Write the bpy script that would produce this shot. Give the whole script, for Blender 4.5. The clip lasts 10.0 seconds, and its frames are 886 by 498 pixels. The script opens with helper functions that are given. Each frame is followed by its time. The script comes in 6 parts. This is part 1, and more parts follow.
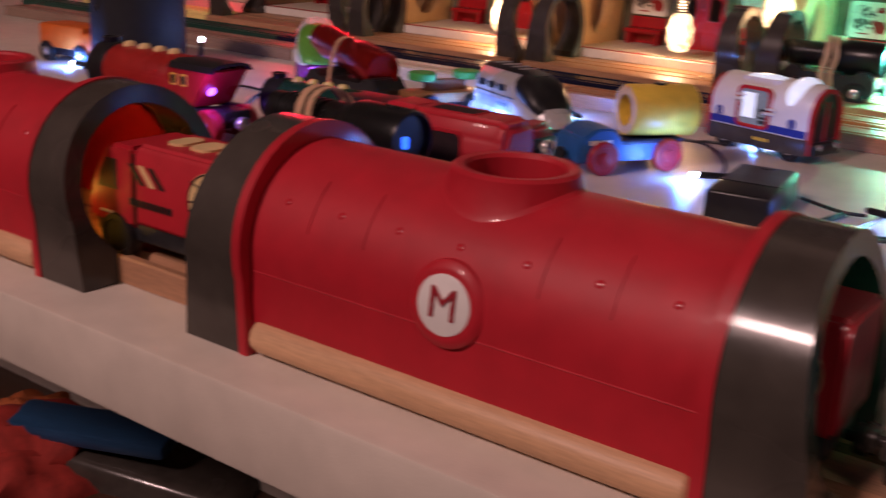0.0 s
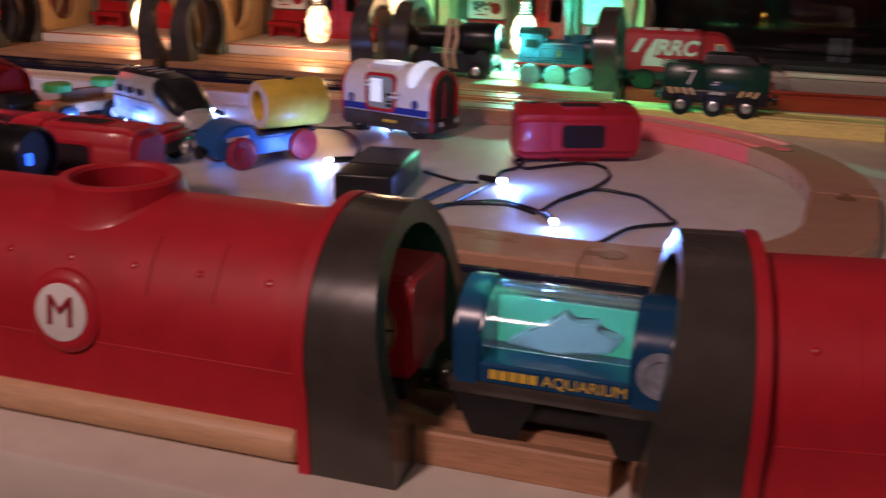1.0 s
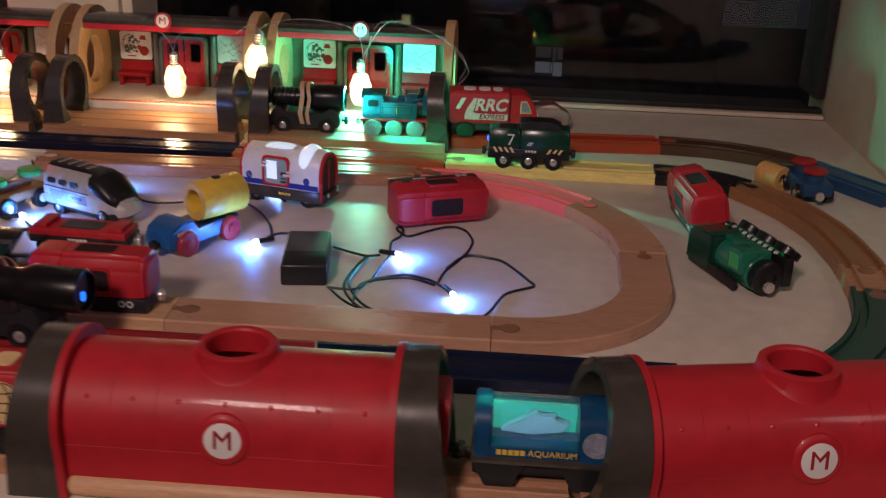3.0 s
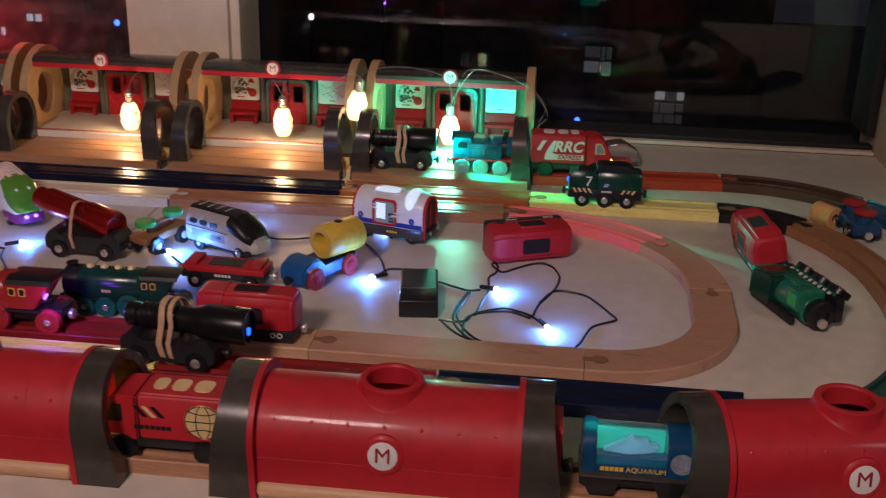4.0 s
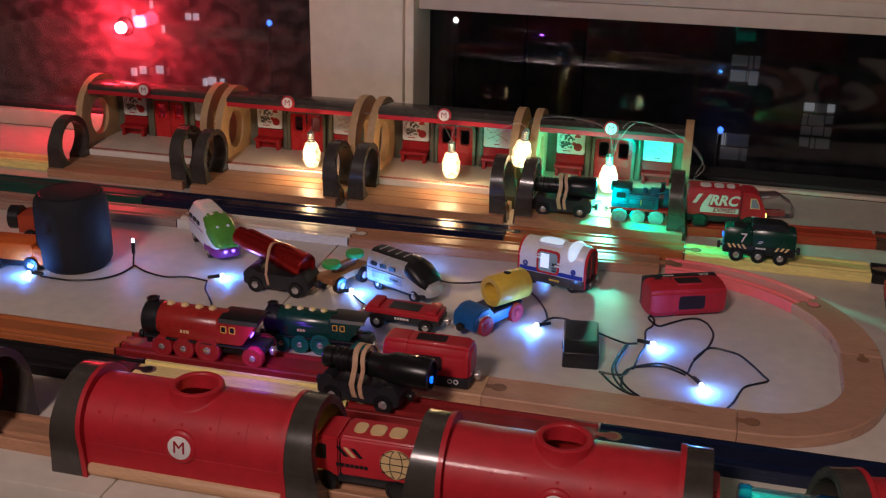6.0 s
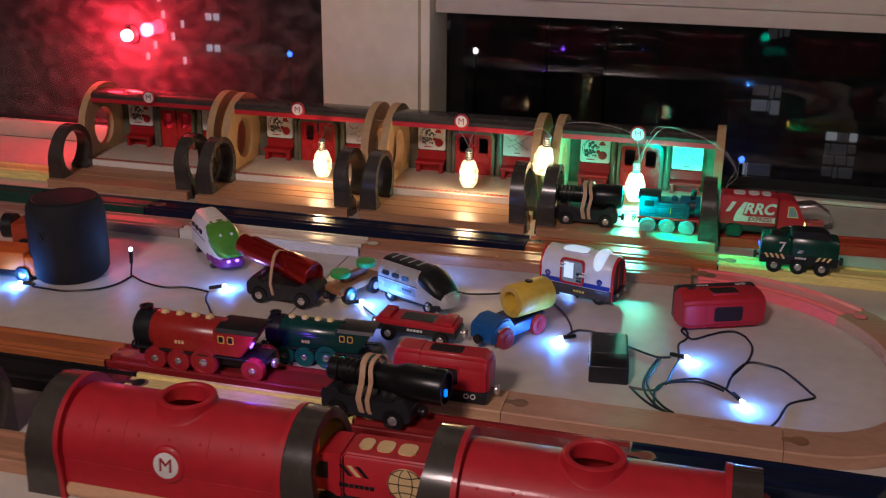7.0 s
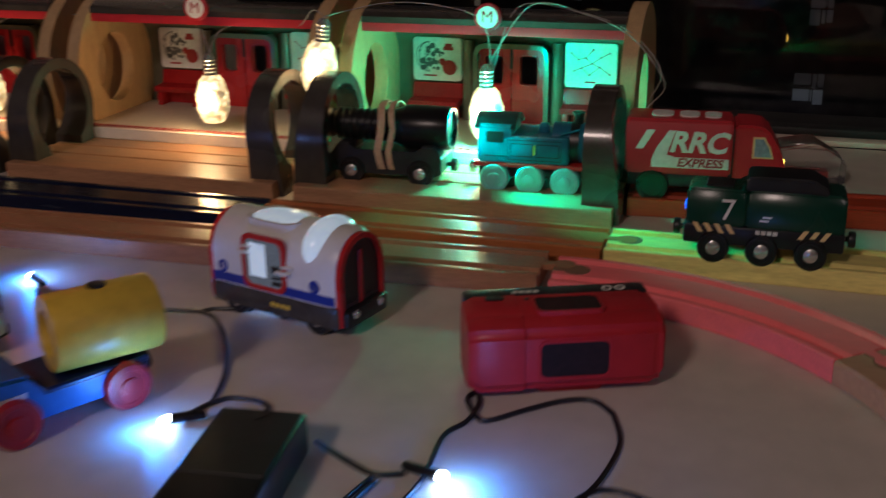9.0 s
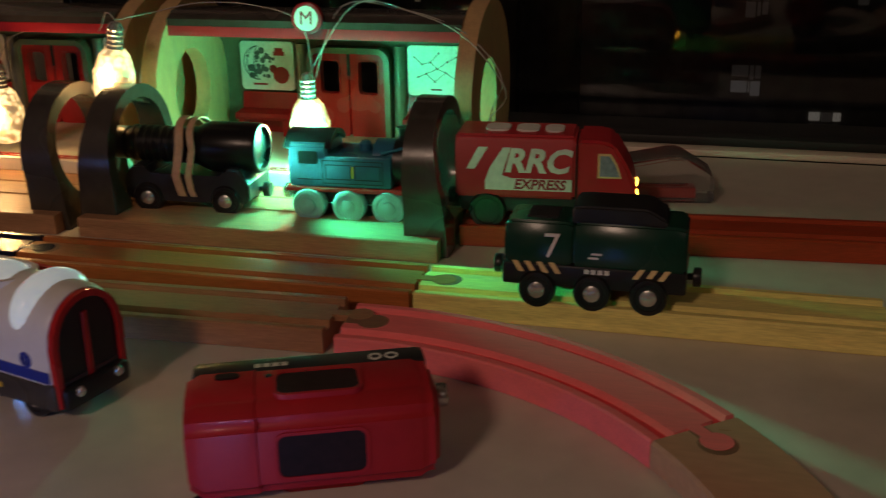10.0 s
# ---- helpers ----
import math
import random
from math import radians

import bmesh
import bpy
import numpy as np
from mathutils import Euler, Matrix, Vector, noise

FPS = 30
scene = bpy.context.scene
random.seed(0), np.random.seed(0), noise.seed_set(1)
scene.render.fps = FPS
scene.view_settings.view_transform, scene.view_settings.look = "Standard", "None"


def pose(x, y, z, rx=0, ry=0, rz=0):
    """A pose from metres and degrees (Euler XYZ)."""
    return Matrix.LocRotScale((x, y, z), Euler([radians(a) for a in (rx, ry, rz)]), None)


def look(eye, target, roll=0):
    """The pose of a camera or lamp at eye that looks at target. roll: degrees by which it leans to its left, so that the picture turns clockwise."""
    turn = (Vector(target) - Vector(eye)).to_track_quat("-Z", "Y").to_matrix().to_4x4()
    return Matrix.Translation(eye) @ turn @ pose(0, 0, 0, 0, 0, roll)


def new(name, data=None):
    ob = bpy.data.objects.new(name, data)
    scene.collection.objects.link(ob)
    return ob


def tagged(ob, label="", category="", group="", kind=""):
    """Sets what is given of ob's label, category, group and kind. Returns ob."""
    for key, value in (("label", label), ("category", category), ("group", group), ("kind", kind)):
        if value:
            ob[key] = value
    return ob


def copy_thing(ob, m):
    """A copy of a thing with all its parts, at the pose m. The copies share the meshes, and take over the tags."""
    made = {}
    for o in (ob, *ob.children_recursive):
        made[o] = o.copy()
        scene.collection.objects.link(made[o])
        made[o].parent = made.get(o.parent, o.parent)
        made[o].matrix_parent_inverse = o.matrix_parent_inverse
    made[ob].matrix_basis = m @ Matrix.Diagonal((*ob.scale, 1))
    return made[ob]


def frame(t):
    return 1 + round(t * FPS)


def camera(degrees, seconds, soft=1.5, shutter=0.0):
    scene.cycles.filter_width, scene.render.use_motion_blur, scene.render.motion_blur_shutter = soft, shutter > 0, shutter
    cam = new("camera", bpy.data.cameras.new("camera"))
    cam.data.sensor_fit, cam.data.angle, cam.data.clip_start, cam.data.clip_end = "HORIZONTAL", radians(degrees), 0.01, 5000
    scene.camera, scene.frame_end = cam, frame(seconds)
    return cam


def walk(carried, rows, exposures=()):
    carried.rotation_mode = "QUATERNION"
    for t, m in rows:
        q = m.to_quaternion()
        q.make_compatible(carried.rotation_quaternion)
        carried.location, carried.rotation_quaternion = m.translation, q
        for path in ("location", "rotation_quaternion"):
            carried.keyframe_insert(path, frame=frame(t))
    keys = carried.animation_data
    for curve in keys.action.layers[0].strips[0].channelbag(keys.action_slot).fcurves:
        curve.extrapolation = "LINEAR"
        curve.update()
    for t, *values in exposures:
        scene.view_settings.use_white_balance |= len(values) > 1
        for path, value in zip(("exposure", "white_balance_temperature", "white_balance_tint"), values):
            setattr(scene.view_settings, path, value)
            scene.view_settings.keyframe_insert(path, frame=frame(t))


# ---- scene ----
cam = camera(45.21, 10.0, soft=1.2, shutter=0.5)
PATH = [
    (0, (0.0578, 0.0320, 0.1583), (-0.1061, 0.2657, 0.0659), 2.85),
    (0.5, (0.0822, 0.0136, 0.1706), (-0.0444, 0.2688, 0.0765), 2.13),
    (1, (0.1023, 0.0134, 0.1710), (0.0136, 0.2846, 0.0781), 1.05),
    (1.5, (0.1054, -0.0020, 0.1741), (0.0472, 0.2773, 0.0815), 1.33),
    (2, (0.0991, -0.0353, 0.2003), (0.0580, 0.2455, 0.1030), 1.29),
    (2.2, (0.0924, -0.0575, 0.2175), (0.0550, 0.2234, 0.1191), 1.06),
    (3.3, (-0.0049, -0.2264, 0.3717), (-0.0186, 0.0519, 0.2605), 2.27),
    (3.5, (-0.0148, -0.2545, 0.3879), (-0.0326, 0.0236, 0.2770), 2.03),
    (4, (-0.0188, -0.2962, 0.4177), (-0.0483, -0.0189, 0.3072), 1.43),
    (4.5, (-0.0372, -0.3194, 0.4373), (-0.0725, -0.0425, 0.3274), 1.41),
    (5, (-0.0488, -0.3422, 0.4634), (-0.0982, -0.0677, 0.3527), 1.06),
    (5.5, (-0.0473, -0.3633, 0.4874), (-0.1062, -0.0909, 0.3765), 1.05),
    (5.7, (-0.0410, -0.3650, 0.4996), (-0.1040, -0.0939, 0.3878), 0.99),
    (6.8, (-0.0591, -0.3270, 0.4654), (-0.1288, -0.0547, 0.3606), 1.02),
    (7, (-0.0562, -0.2999, 0.4459), (-0.1287, -0.0275, 0.3430), 0.65),
    (7.5, (-0.0334, -0.2213, 0.3748), (-0.1150, 0.0509, 0.2785), 0.15),
    (8, (-0.0018, -0.0877, 0.3143), (-0.0957, 0.1796, 0.2155), -0.80),
    (8.5, (0.0344, 0.1688, 0.2378), (-0.0571, 0.4359, 0.1364), -0.90),
    (9, (0.0385, 0.3153, 0.2221), (-0.0454, 0.5843, 0.1191), -0.66),
    (9.5, (0.0650, 0.3897, 0.2186), (-0.0111, 0.6606, 0.1145), -0.98),
    (10, (0.0887, 0.4312, 0.2105), (0.0188, 0.7037, 0.1063), -0.94),
]
walk(cam, [(t, look(eye, target, roll)) for t, eye, target, roll in PATH],
     exposures=[(0.0, 1.3, 6650, 34), (1.5, 1.0, 6650, 33), (2.2, 1.04, 6500, 25), (3.5, 1.19, 6150, 17), (5.5, 1.12, 5950, 12), (7.5, 1.04, 5650, 12),
                (8.5, 0.6, 5350, 21), (9.0, 0.34, 6100, 10), (9.5, 0.26, 6150, 0), (10.0, 0.05, 7800, 13)])

# ---- world and large lights ----
world = bpy.data.worlds.new("night")
scene.world = world
world.use_nodes = True
world.node_tree.nodes["Background"].inputs[0].default_value = (0.006, 0.006, 0.007, 1)
world.node_tree.nodes["Background"].inputs[1].default_value = 0.65


def lamp(name, kind, where, watts, colour, size=0.02, target=None, angle=40, blend=0.4):
    data = bpy.data.lights.new(name, kind)
    data.energy, data.color = watts, colour
    ob = new(name, data)
    if kind == "AREA":
        data.size = size
    else:
        data.shadow_soft_size = size
    if kind == "SPOT":
        data.spot_size, data.spot_blend = radians(angle), blend
    ob.matrix_basis = look(where, target) if target else pose(*where)
    return ob


# area light added for the dim room behind the camera, its lamp unseen
lamp("unseen_room_light", "AREA", (-0.62, -1.58, 1.65), 13.8, (1.0, 0.74, 0.63), 0.33, (-0.2, 0.5, 0.0))
# second added fill from the right; no source known there
lamp("right_fill_light", "AREA", (1.6, -0.9, 1.5), 1.7, (1.0, 0.76, 0.70), 0.3, (0.1, 0.7, 0.0))

CM = 0.01

# ---- materials ----


def mat(name, rgb, rough=0.5, metal=0.0, var=0.12, scale=30.0, bump=0.0, bscale=200.0, coat=0.0, glow=None, power=0.0,
        clear=0.0, ior=1.45, stretch=None, spec=0.5, dark=None, per_object=0.0):
    """A node material: base colour mottled at two scales, uneven roughness, fine relief."""
    m = bpy.data.materials.new(name)
    m.use_nodes = True
    nt = m.node_tree
    b = nt.nodes["Principled BSDF"]
    b.inputs["Metallic"].default_value = metal
    b.inputs["Roughness"].default_value = rough
    b.inputs["Coat Weight"].default_value = coat
    b.inputs["Coat Roughness"].default_value = 0.08
    b.inputs["Transmission Weight"].default_value = clear
    b.inputs["IOR"].default_value = ior
    b.inputs["Specular IOR Level"].default_value = spec
    b.inputs["Base Color"].default_value = (*rgb, 1)
    if glow:
        b.inputs["Emission Color"].default_value = (*glow, 1)
        b.inputs["Emission Strength"].default_value = power
    if var > 0:
        tc = nt.nodes.new("ShaderNodeTexCoord")
        mp = nt.nodes.new("ShaderNodeMapping")
        nt.links.new(tc.outputs["Object"], mp.inputs["Vector"])
        if stretch:
            mp.inputs["Scale"].default_value = stretch
        fine, wide = nt.nodes.new("ShaderNodeTexNoise"), nt.nodes.new("ShaderNodeTexNoise")
        fine.inputs["Scale"].default_value, wide.inputs["Scale"].default_value = scale * 6, scale
        fine.inputs["Detail"].default_value = 6
        for n in (fine, wide):
            nt.links.new(mp.outputs[0], n.inputs["Vector"])
        mix = nt.nodes.new("ShaderNodeMix")
        mix.data_type = "FLOAT"
        mix.inputs[0].default_value = 0.45
        nt.links.new(fine.outputs[0], mix.inputs[2])
        nt.links.new(wide.outputs[0], mix.inputs[3])
        ramp = nt.nodes.new("ShaderNodeValToRGB")
        lo = dark or tuple(c * (1 - 1.6 * var) for c in rgb)
        hi = tuple(min(1, c * (1 + 1.2 * var)) for c in rgb)
        ramp.color_ramp.elements[0].position, ramp.color_ramp.elements[1].position = 0.32, 0.68
        ramp.color_ramp.elements[0].color, ramp.color_ramp.elements[1].color = (*lo, 1), (*hi, 1)
        nt.links.new(mix.outputs[0], ramp.inputs[0])
        out = ramp.outputs[0]
        if per_object:
            info, hsv, rng = nt.nodes.new("ShaderNodeObjectInfo"), nt.nodes.new("ShaderNodeHueSaturation"), nt.nodes.new("ShaderNodeMapRange")
            rng.inputs[3].default_value, rng.inputs[4].default_value = 1 - per_object, 1 + per_object
            nt.links.new(info.outputs["Random"], rng.inputs[0])
            nt.links.new(rng.outputs[0], hsv.inputs["Value"])
            nt.links.new(out, hsv.inputs["Color"])
            out = hsv.outputs[0]
        nt.links.new(out, b.inputs["Base Color"])
        rr = nt.nodes.new("ShaderNodeMapRange")
        rr.inputs[3].default_value, rr.inputs[4].default_value = max(0.02, rough - 0.1), min(1, rough + 0.12)
        nt.links.new(wide.outputs[0], rr.inputs[0])
        nt.links.new(rr.outputs[0], b.inputs["Roughness"])
        if bump:
            bn, bt = nt.nodes.new("ShaderNodeBump"), nt.nodes.new("ShaderNodeTexNoise")
            bt.inputs["Scale"].default_value = bscale
            nt.links.new(mp.outputs[0], bt.inputs["Vector"])
            bn.inputs["Strength"].default_value, bn.inputs["Distance"].default_value = bump, 0.0006
            nt.links.new(bt.outputs[0], bn.inputs["Height"])
            nt.links.new(bn.outputs[0], b.inputs["Normal"])
    return m


SILL = mat("sill_laminate", (0.62, 0.555, 0.475), 0.42, var=0.075, scale=9, bump=0.15, bscale=900)
WALL = mat("wall_paint", (0.66, 0.60, 0.53), 0.8, var=0.06, scale=6, bump=0.3, bscale=500)
FRAME = mat("window_paint", (0.60, 0.51, 0.42), 0.5, var=0.06, scale=8, bump=0.1, bscale=300)
SEAL = mat("black_seal", (0.012, 0.012, 0.012), 0.6, var=0.2)
RED = mat("red_plastic", (0.47, 0.018, 0.028), 0.48, var=0.10, scale=14, bump=0.10, bscale=260, spec=0.4, coat=0.12)
STUD = mat("polished_red_plastic", (0.47, 0.018, 0.028), 0.2, var=0.0, spec=0.6, coat=0.5)
GREY = mat("grey_plastic", (0.055, 0.047, 0.040), 0.24, var=0.18, scale=16, bump=0.16, bscale=120, spec=0.4, coat=0.3)
BEECH = mat("beech_wood", (0.43, 0.225, 0.125), 0.44, var=0.16, scale=7, stretch=(3, 30, 30), bump=0.12, bscale=60, per_object=0.1)
BEECHM = mat("worn_beech_wood", (0.51, 0.285, 0.185), 0.30, var=0.09, scale=5, stretch=(3, 10, 20), bump=0.06, bscale=40, per_object=0.08, coat=0.15)
BEECHL = mat("pale_beech_wood", (0.60, 0.36, 0.20), 0.45, var=0.12, scale=7, stretch=(3, 30, 30), bump=0.12, bscale=60)
PLY = mat("birch_plywood", (0.52, 0.335, 0.165), 0.5, var=0.12, scale=8, stretch=(20, 20, 4), bump=0.1, bscale=80)
WHITE = mat("white_plastic", (0.75, 0.73, 0.70), 0.35, var=0.04)
BLACK = mat("black_plastic", (0.012, 0.012, 0.014), 0.35, var=0.2, bump=0.1)
CHROME = mat("nickel", (0.66, 0.64, 0.61), 0.22, metal=0.75, var=0.1)


def stain(name, rgb, rough=0.34):
    return mat(name, rgb, rough, var=0.16, scale=7, stretch=(3, 30, 30), bump=0.12, bscale=70)


YELLOW = stain("yellow_stained_wood", (0.84, 0.71, 0.25))
PINK = mat("pink_stained_wood", (0.93, 0.20, 0.21), 0.6, var=0.06, scale=7, stretch=(3, 30, 30), bump=0.1, bscale=70, spec=0.25)
REDW = stain("red_stained_wood", (0.40, 0.055, 0.02))
RUST = stain("rust_stained_wood", (0.42, 0.13, 0.04))
DKRED = stain("dark_red_stained_wood", (0.24, 0.015, 0.015))
NAVY = stain("navy_stained_wood", (0.008, 0.012, 0.035), 0.22)
DKBROWN = stain("dark_brown_stained_wood", (0.07, 0.028, 0.015))
EBONY = stain("black_stained_wood", (0.010, 0.009, 0.009), 0.3)
DKGREEN = stain("dark_green_stained_wood", (0.012, 0.06, 0.045))
BLUEW = stain("blue_stained_wood", (0.015, 0.06, 0.14))
PALEW = stain("white_stained_wood", (0.66, 0.62, 0.55))
TAUPE = stain("taupe_stained_wood", (0.30, 0.20, 0.15))
GLASS = mat("glass", (1, 1, 1), 0.02, var=0, clear=1.0, ior=1.45)
MILKY = mat("milky_glass", (1, 1, 1), 0.02, var=0, clear=1.0, ior=1.45)
# faint milky streaks put in so the pane catches the red glare as haze
nt = MILKY.node_tree
mottle, co, streak, level = (nt.nodes.new(k) for k in ("ShaderNodeTexNoise", "ShaderNodeTexCoord", "ShaderNodeMapping", "ShaderNodeMapRange"))
streak.inputs["Scale"].default_value = (38, 38, 55)
streak.inputs["Rotation"].default_value = (0, 0.6, 0)
mottle.inputs["Scale"].default_value, mottle.inputs["Detail"].default_value, mottle.inputs["Distortion"].default_value = 1.0, 8, 0.35
level.inputs[1].default_value, level.inputs[2].default_value, level.inputs[3].default_value, level.inputs[4].default_value = 0.42, 0.74, 0.991, 0.966
nt.links.new(co.outputs["Object"], streak.inputs[0])
nt.links.new(streak.outputs[0], mottle.inputs["Vector"])
nt.links.new(mottle.outputs[0], level.inputs[0])
nt.links.new(level.outputs[0], nt.nodes["Principled BSDF"].inputs["Transmission Weight"])

# ---- mesh helpers, in centimetres ----


def box(bm, c, s, bev=0.0, seg=2, rot=None):
    m = Matrix.Translation(c) @ (rot or Matrix()) @ Matrix.Diagonal((*s, 1))
    r = bmesh.ops.create_cube(bm, size=1, matrix=m)
    if bev:
        es = list({e for v in r["verts"] for e in v.link_edges})
        bmesh.ops.bevel(bm, geom=es, offset=bev, segments=seg, profile=0.5, affect="EDGES")
    return bm


def rod(bm, a, b, r, r2=None, seg=20):
    a, b = Vector(a), Vector(b)
    d = b - a
    m = Matrix.Translation((a + b) / 2) @ d.to_track_quat("Z", "Y").to_matrix().to_4x4()
    bmesh.ops.create_cone(bm, cap_ends=True, segments=seg, radius1=r, radius2=r if r2 is None else r2, depth=d.length, matrix=m)
    return bm


def lathe(bm, prof, a, d, seg=32):
    """Turns a profile of (radius, height) round the axis from a along d."""
    q = Vector(d).to_track_quat("Z", "Y").to_matrix().to_4x4()
    m = Matrix.Translation(a) @ q
    rings = []
    for r, h in prof:
        rings.append([bm.verts.new(m @ Vector((r * math.cos(2 * math.pi * k / seg), r * math.sin(2 * math.pi * k / seg), h))) for k in range(seg)])
    for p, q2 in zip(rings, rings[1:]):
        for k in range(seg):
            bm.faces.new((p[k], p[(k + 1) % seg], q2[(k + 1) % seg], q2[k]))
    if prof[0][0] > 1e-4 and prof[0] != prof[-1]:
        bm.faces.new(rings[0][::-1])
    if prof[-1][0] > 1e-4 and prof[0] != prof[-1]:
        bm.faces.new(rings[-1])
    return bm


def strip(bm, outer, inner, x0, x1, closed=False):
    """A bent plate: two outlines in (y, z), drawn out from x0 to x1."""
    n = len(outer)
    rows = [[bm.verts.new((x, y, z)) for y, z in line] for x in (x0, x1) for line in (outer, inner)]
    o0, i0, o1, i1 = rows
    last = n if closed else n - 1
    for k in range(last):
        j = (k + 1) % n
        bm.faces.new((o0[k], o0[j], o1[j], o1[k]))
        bm.faces.new((i0[j], i0[k], i1[k], i1[j]))
        bm.faces.new((o0[j], o0[k], i0[k], i0[j]))
        bm.faces.new((o1[k], o1[j], i1[j], i1[k]))
    if not closed:
        for k in (0, n - 1):
            bm.faces.new((o0[k], o1[k], i1[k], i0[k]))
    return bm


def prism(bm, outline, x0, x1, axis="x"):
    """A solid with an outline drawn out along an axis: x takes (y, z), y takes (x, z), z takes (x, y)."""
    put = {"x": lambda u, v, w: (w, u, v), "y": lambda u, v, w: (u, w, v), "z": lambda u, v, w: (u, v, w)}[axis]
    a = [bm.verts.new(put(u, v, x0)) for u, v in outline]
    b = [bm.verts.new(put(u, v, x1)) for u, v in outline]
    n = len(a)
    for k in range(n):
        bm.faces.new((a[k], a[(k + 1) % n], b[(k + 1) % n], b[k]))
    bm.faces.new(a[::-1])
    bm.faces.new(b)
    return bm


def arc(cy, cz, r, a0, a1, n, rz=None):
    return [(cy + r * math.cos(radians(a0 + (a1 - a0) * k / n)), cz + (rz or r) * math.sin(radians(a0 + (a1 - a0) * k / n))) for k in range(n + 1)]


def rounded(w, h, r, n=5, cx=0.0, cy=0.0):
    """A rectangle's outline with round corners."""
    pts = []
    for sx, sy, a in ((1, 1, 0), (-1, 1, 90), (-1, -1, 180), (1, -1, 270)):
        pts += arc(cx + sx * (w / 2 - r), cy + sy * (h / 2 - r), r, a, a + 90, n)
    return pts


def sweep(bm, pts, section, closed=True):
    """Draws a section of (across, up) along a line of points that lies flat."""
    pts = [Vector(p) for p in pts]
    rows = []
    for k, p in enumerate(pts):
        t = (pts[min(k + 1, len(pts) - 1)] - pts[max(k - 1, 0)]).normalized()
        side = Vector((-t.y, t.x, 0))
        rows.append([bm.verts.new(p + side * u + Vector((0, 0, v))) for u, v in section])
    n = len(section)
    for p, q in zip(rows, rows[1:]):
        for k in range(n if closed else n - 1):
            bm.faces.new((p[k], p[(k + 1) % n], q[(k + 1) % n], q[k]))
    bm.faces.new(rows[0][::-1])
    bm.faces.new(rows[-1])
    return bm


def wire(bm, pts, r, seg=6, smooth=6):
    """A bent round cable through the points (a spline)."""
    pts = [Vector(p) for p in pts]
    line = []
    for k in range(len(pts) - 1):
        p0, p1, p2, p3 = pts[max(k - 1, 0)], pts[k], pts[k + 1], pts[min(k + 2, len(pts) - 1)]
        for s in range(smooth):
            u = s / smooth
            line.append(0.5 * (2 * p1 + (p2 - p0) * u + (2 * p0 - 5 * p1 + 4 * p2 - p3) * u * u + (3 * p1 - p0 - 3 * p2 + p3) * u ** 3))
    line.append(pts[-1])
    rows = []
    for k, p in enumerate(line):
        t = (line[min(k + 1, len(line) - 1)] - line[max(k - 1, 0)]).normalized()
        a = t.orthogonal().normalized() if abs(t.z) > 0.95 else t.cross(Vector((0, 0, 1))).normalized()
        b = t.cross(a)
        rows.append([bm.verts.new(p + (a * math.cos(2 * math.pi * j / seg) + b * math.sin(2 * math.pi * j / seg)) * r) for j in range(seg)])
    for p, q in zip(rows, rows[1:]):
        for k in range(seg):
            bm.faces.new((p[k], p[(k + 1) % seg], q[(k + 1) % seg], q[k]))
    bm.faces.new(rows[0][::-1])
    bm.faces.new(rows[-1])
    return bm


def B():
    return bmesh.new()


def part(name, bm, material, parent=None, label="", sharp=35):
    """Links a bmesh, given in centimetres, as one mesh object."""
    bmesh.ops.recalc_face_normals(bm, faces=bm.faces)
    bmesh.ops.scale(bm, vec=(CM, CM, CM), verts=bm.verts)
    me = bpy.data.meshes.new(name)
    bm.to_mesh(me)
    bm.free()
    me.materials.append(material)
    me.polygons.foreach_set("use_smooth", [True] * len(me.polygons))
    me.set_sharp_from_angle(angle=radians(sharp))
    ob = new(name, me)
    if parent:
        ob.parent = parent
    return tagged(ob, label)


def at(x, y, z=0, rx=0, ry=0, rz=0):
    return pose(x * CM, y * CM, z * CM, rx, ry, rz)


def thing(name, label, category, m, group=""):
    ob = new(name)
    ob.empty_display_size = 0.01
    ob.matrix_basis = m
    return tagged(ob, label, category, group)


def letters(name, text, size, m, material, parent, depth=0.01, slant=0.0, bold=0.0):
    """Raised lettering in the built-in font, turned into a mesh; size in centimetres."""
    c = bpy.data.curves.new(name, "FONT")
    c.body, c.size, c.extrude, c.align_x, c.align_y = text, size * CM, depth * CM, "CENTER", "CENTER"
    c.resolution_u, c.offset = 3, bold * CM
    tmp = bpy.data.objects.new(name, c)
    me = bpy.data.meshes.new_from_object(tmp)
    bpy.data.objects.remove(tmp)
    me.transform(Matrix(((1, slant, 0, 0), (0, 1, 0, 0), (0, 0, 1, 0), (0, 0, 0, 1))))
    me.materials.append(material)
    ob = new(name, me)
    ob.parent = parent
    ob.matrix_basis = m
    return ob


# ---- the setting ----
SILL_FRONT, SILL_BACK, GLASS_Y = 26.0, 121.0, 122.5
for x0, x1 in ((-180, -47.32), (-47.24, 80)):
    s = B()
    box(s, ((x0 + x1) / 2, (SILL_FRONT + SILL_BACK) / 2, -1.6), (x1 - x0, SILL_BACK - SILL_FRONT, 3.2), 0.2)
    tagged(part("windowsill", s, SILL), "wide beige laminated windowsill board carrying the toy railway", kind="structure")
s = B()
box(s, (-50, 20, -76), (700, 500, 2))
tagged(part("floor", s, mat("dark_carpet", (0.05, 0.035, 0.025), 0.9, var=0.3, scale=20)), "dark carpeted floor below the sill", kind="structure")
s = B()
box(s, (-50, 70, -40), (260, 100, 0.0 + 70))
for v in s.verts:
    v.co.y += 35 if v.co.y < 50 else 2
    v.co.z -= 0.2
tagged(part("wall_below_sill", s, WALL), "beige painted wall under the windowsill", kind="structure")


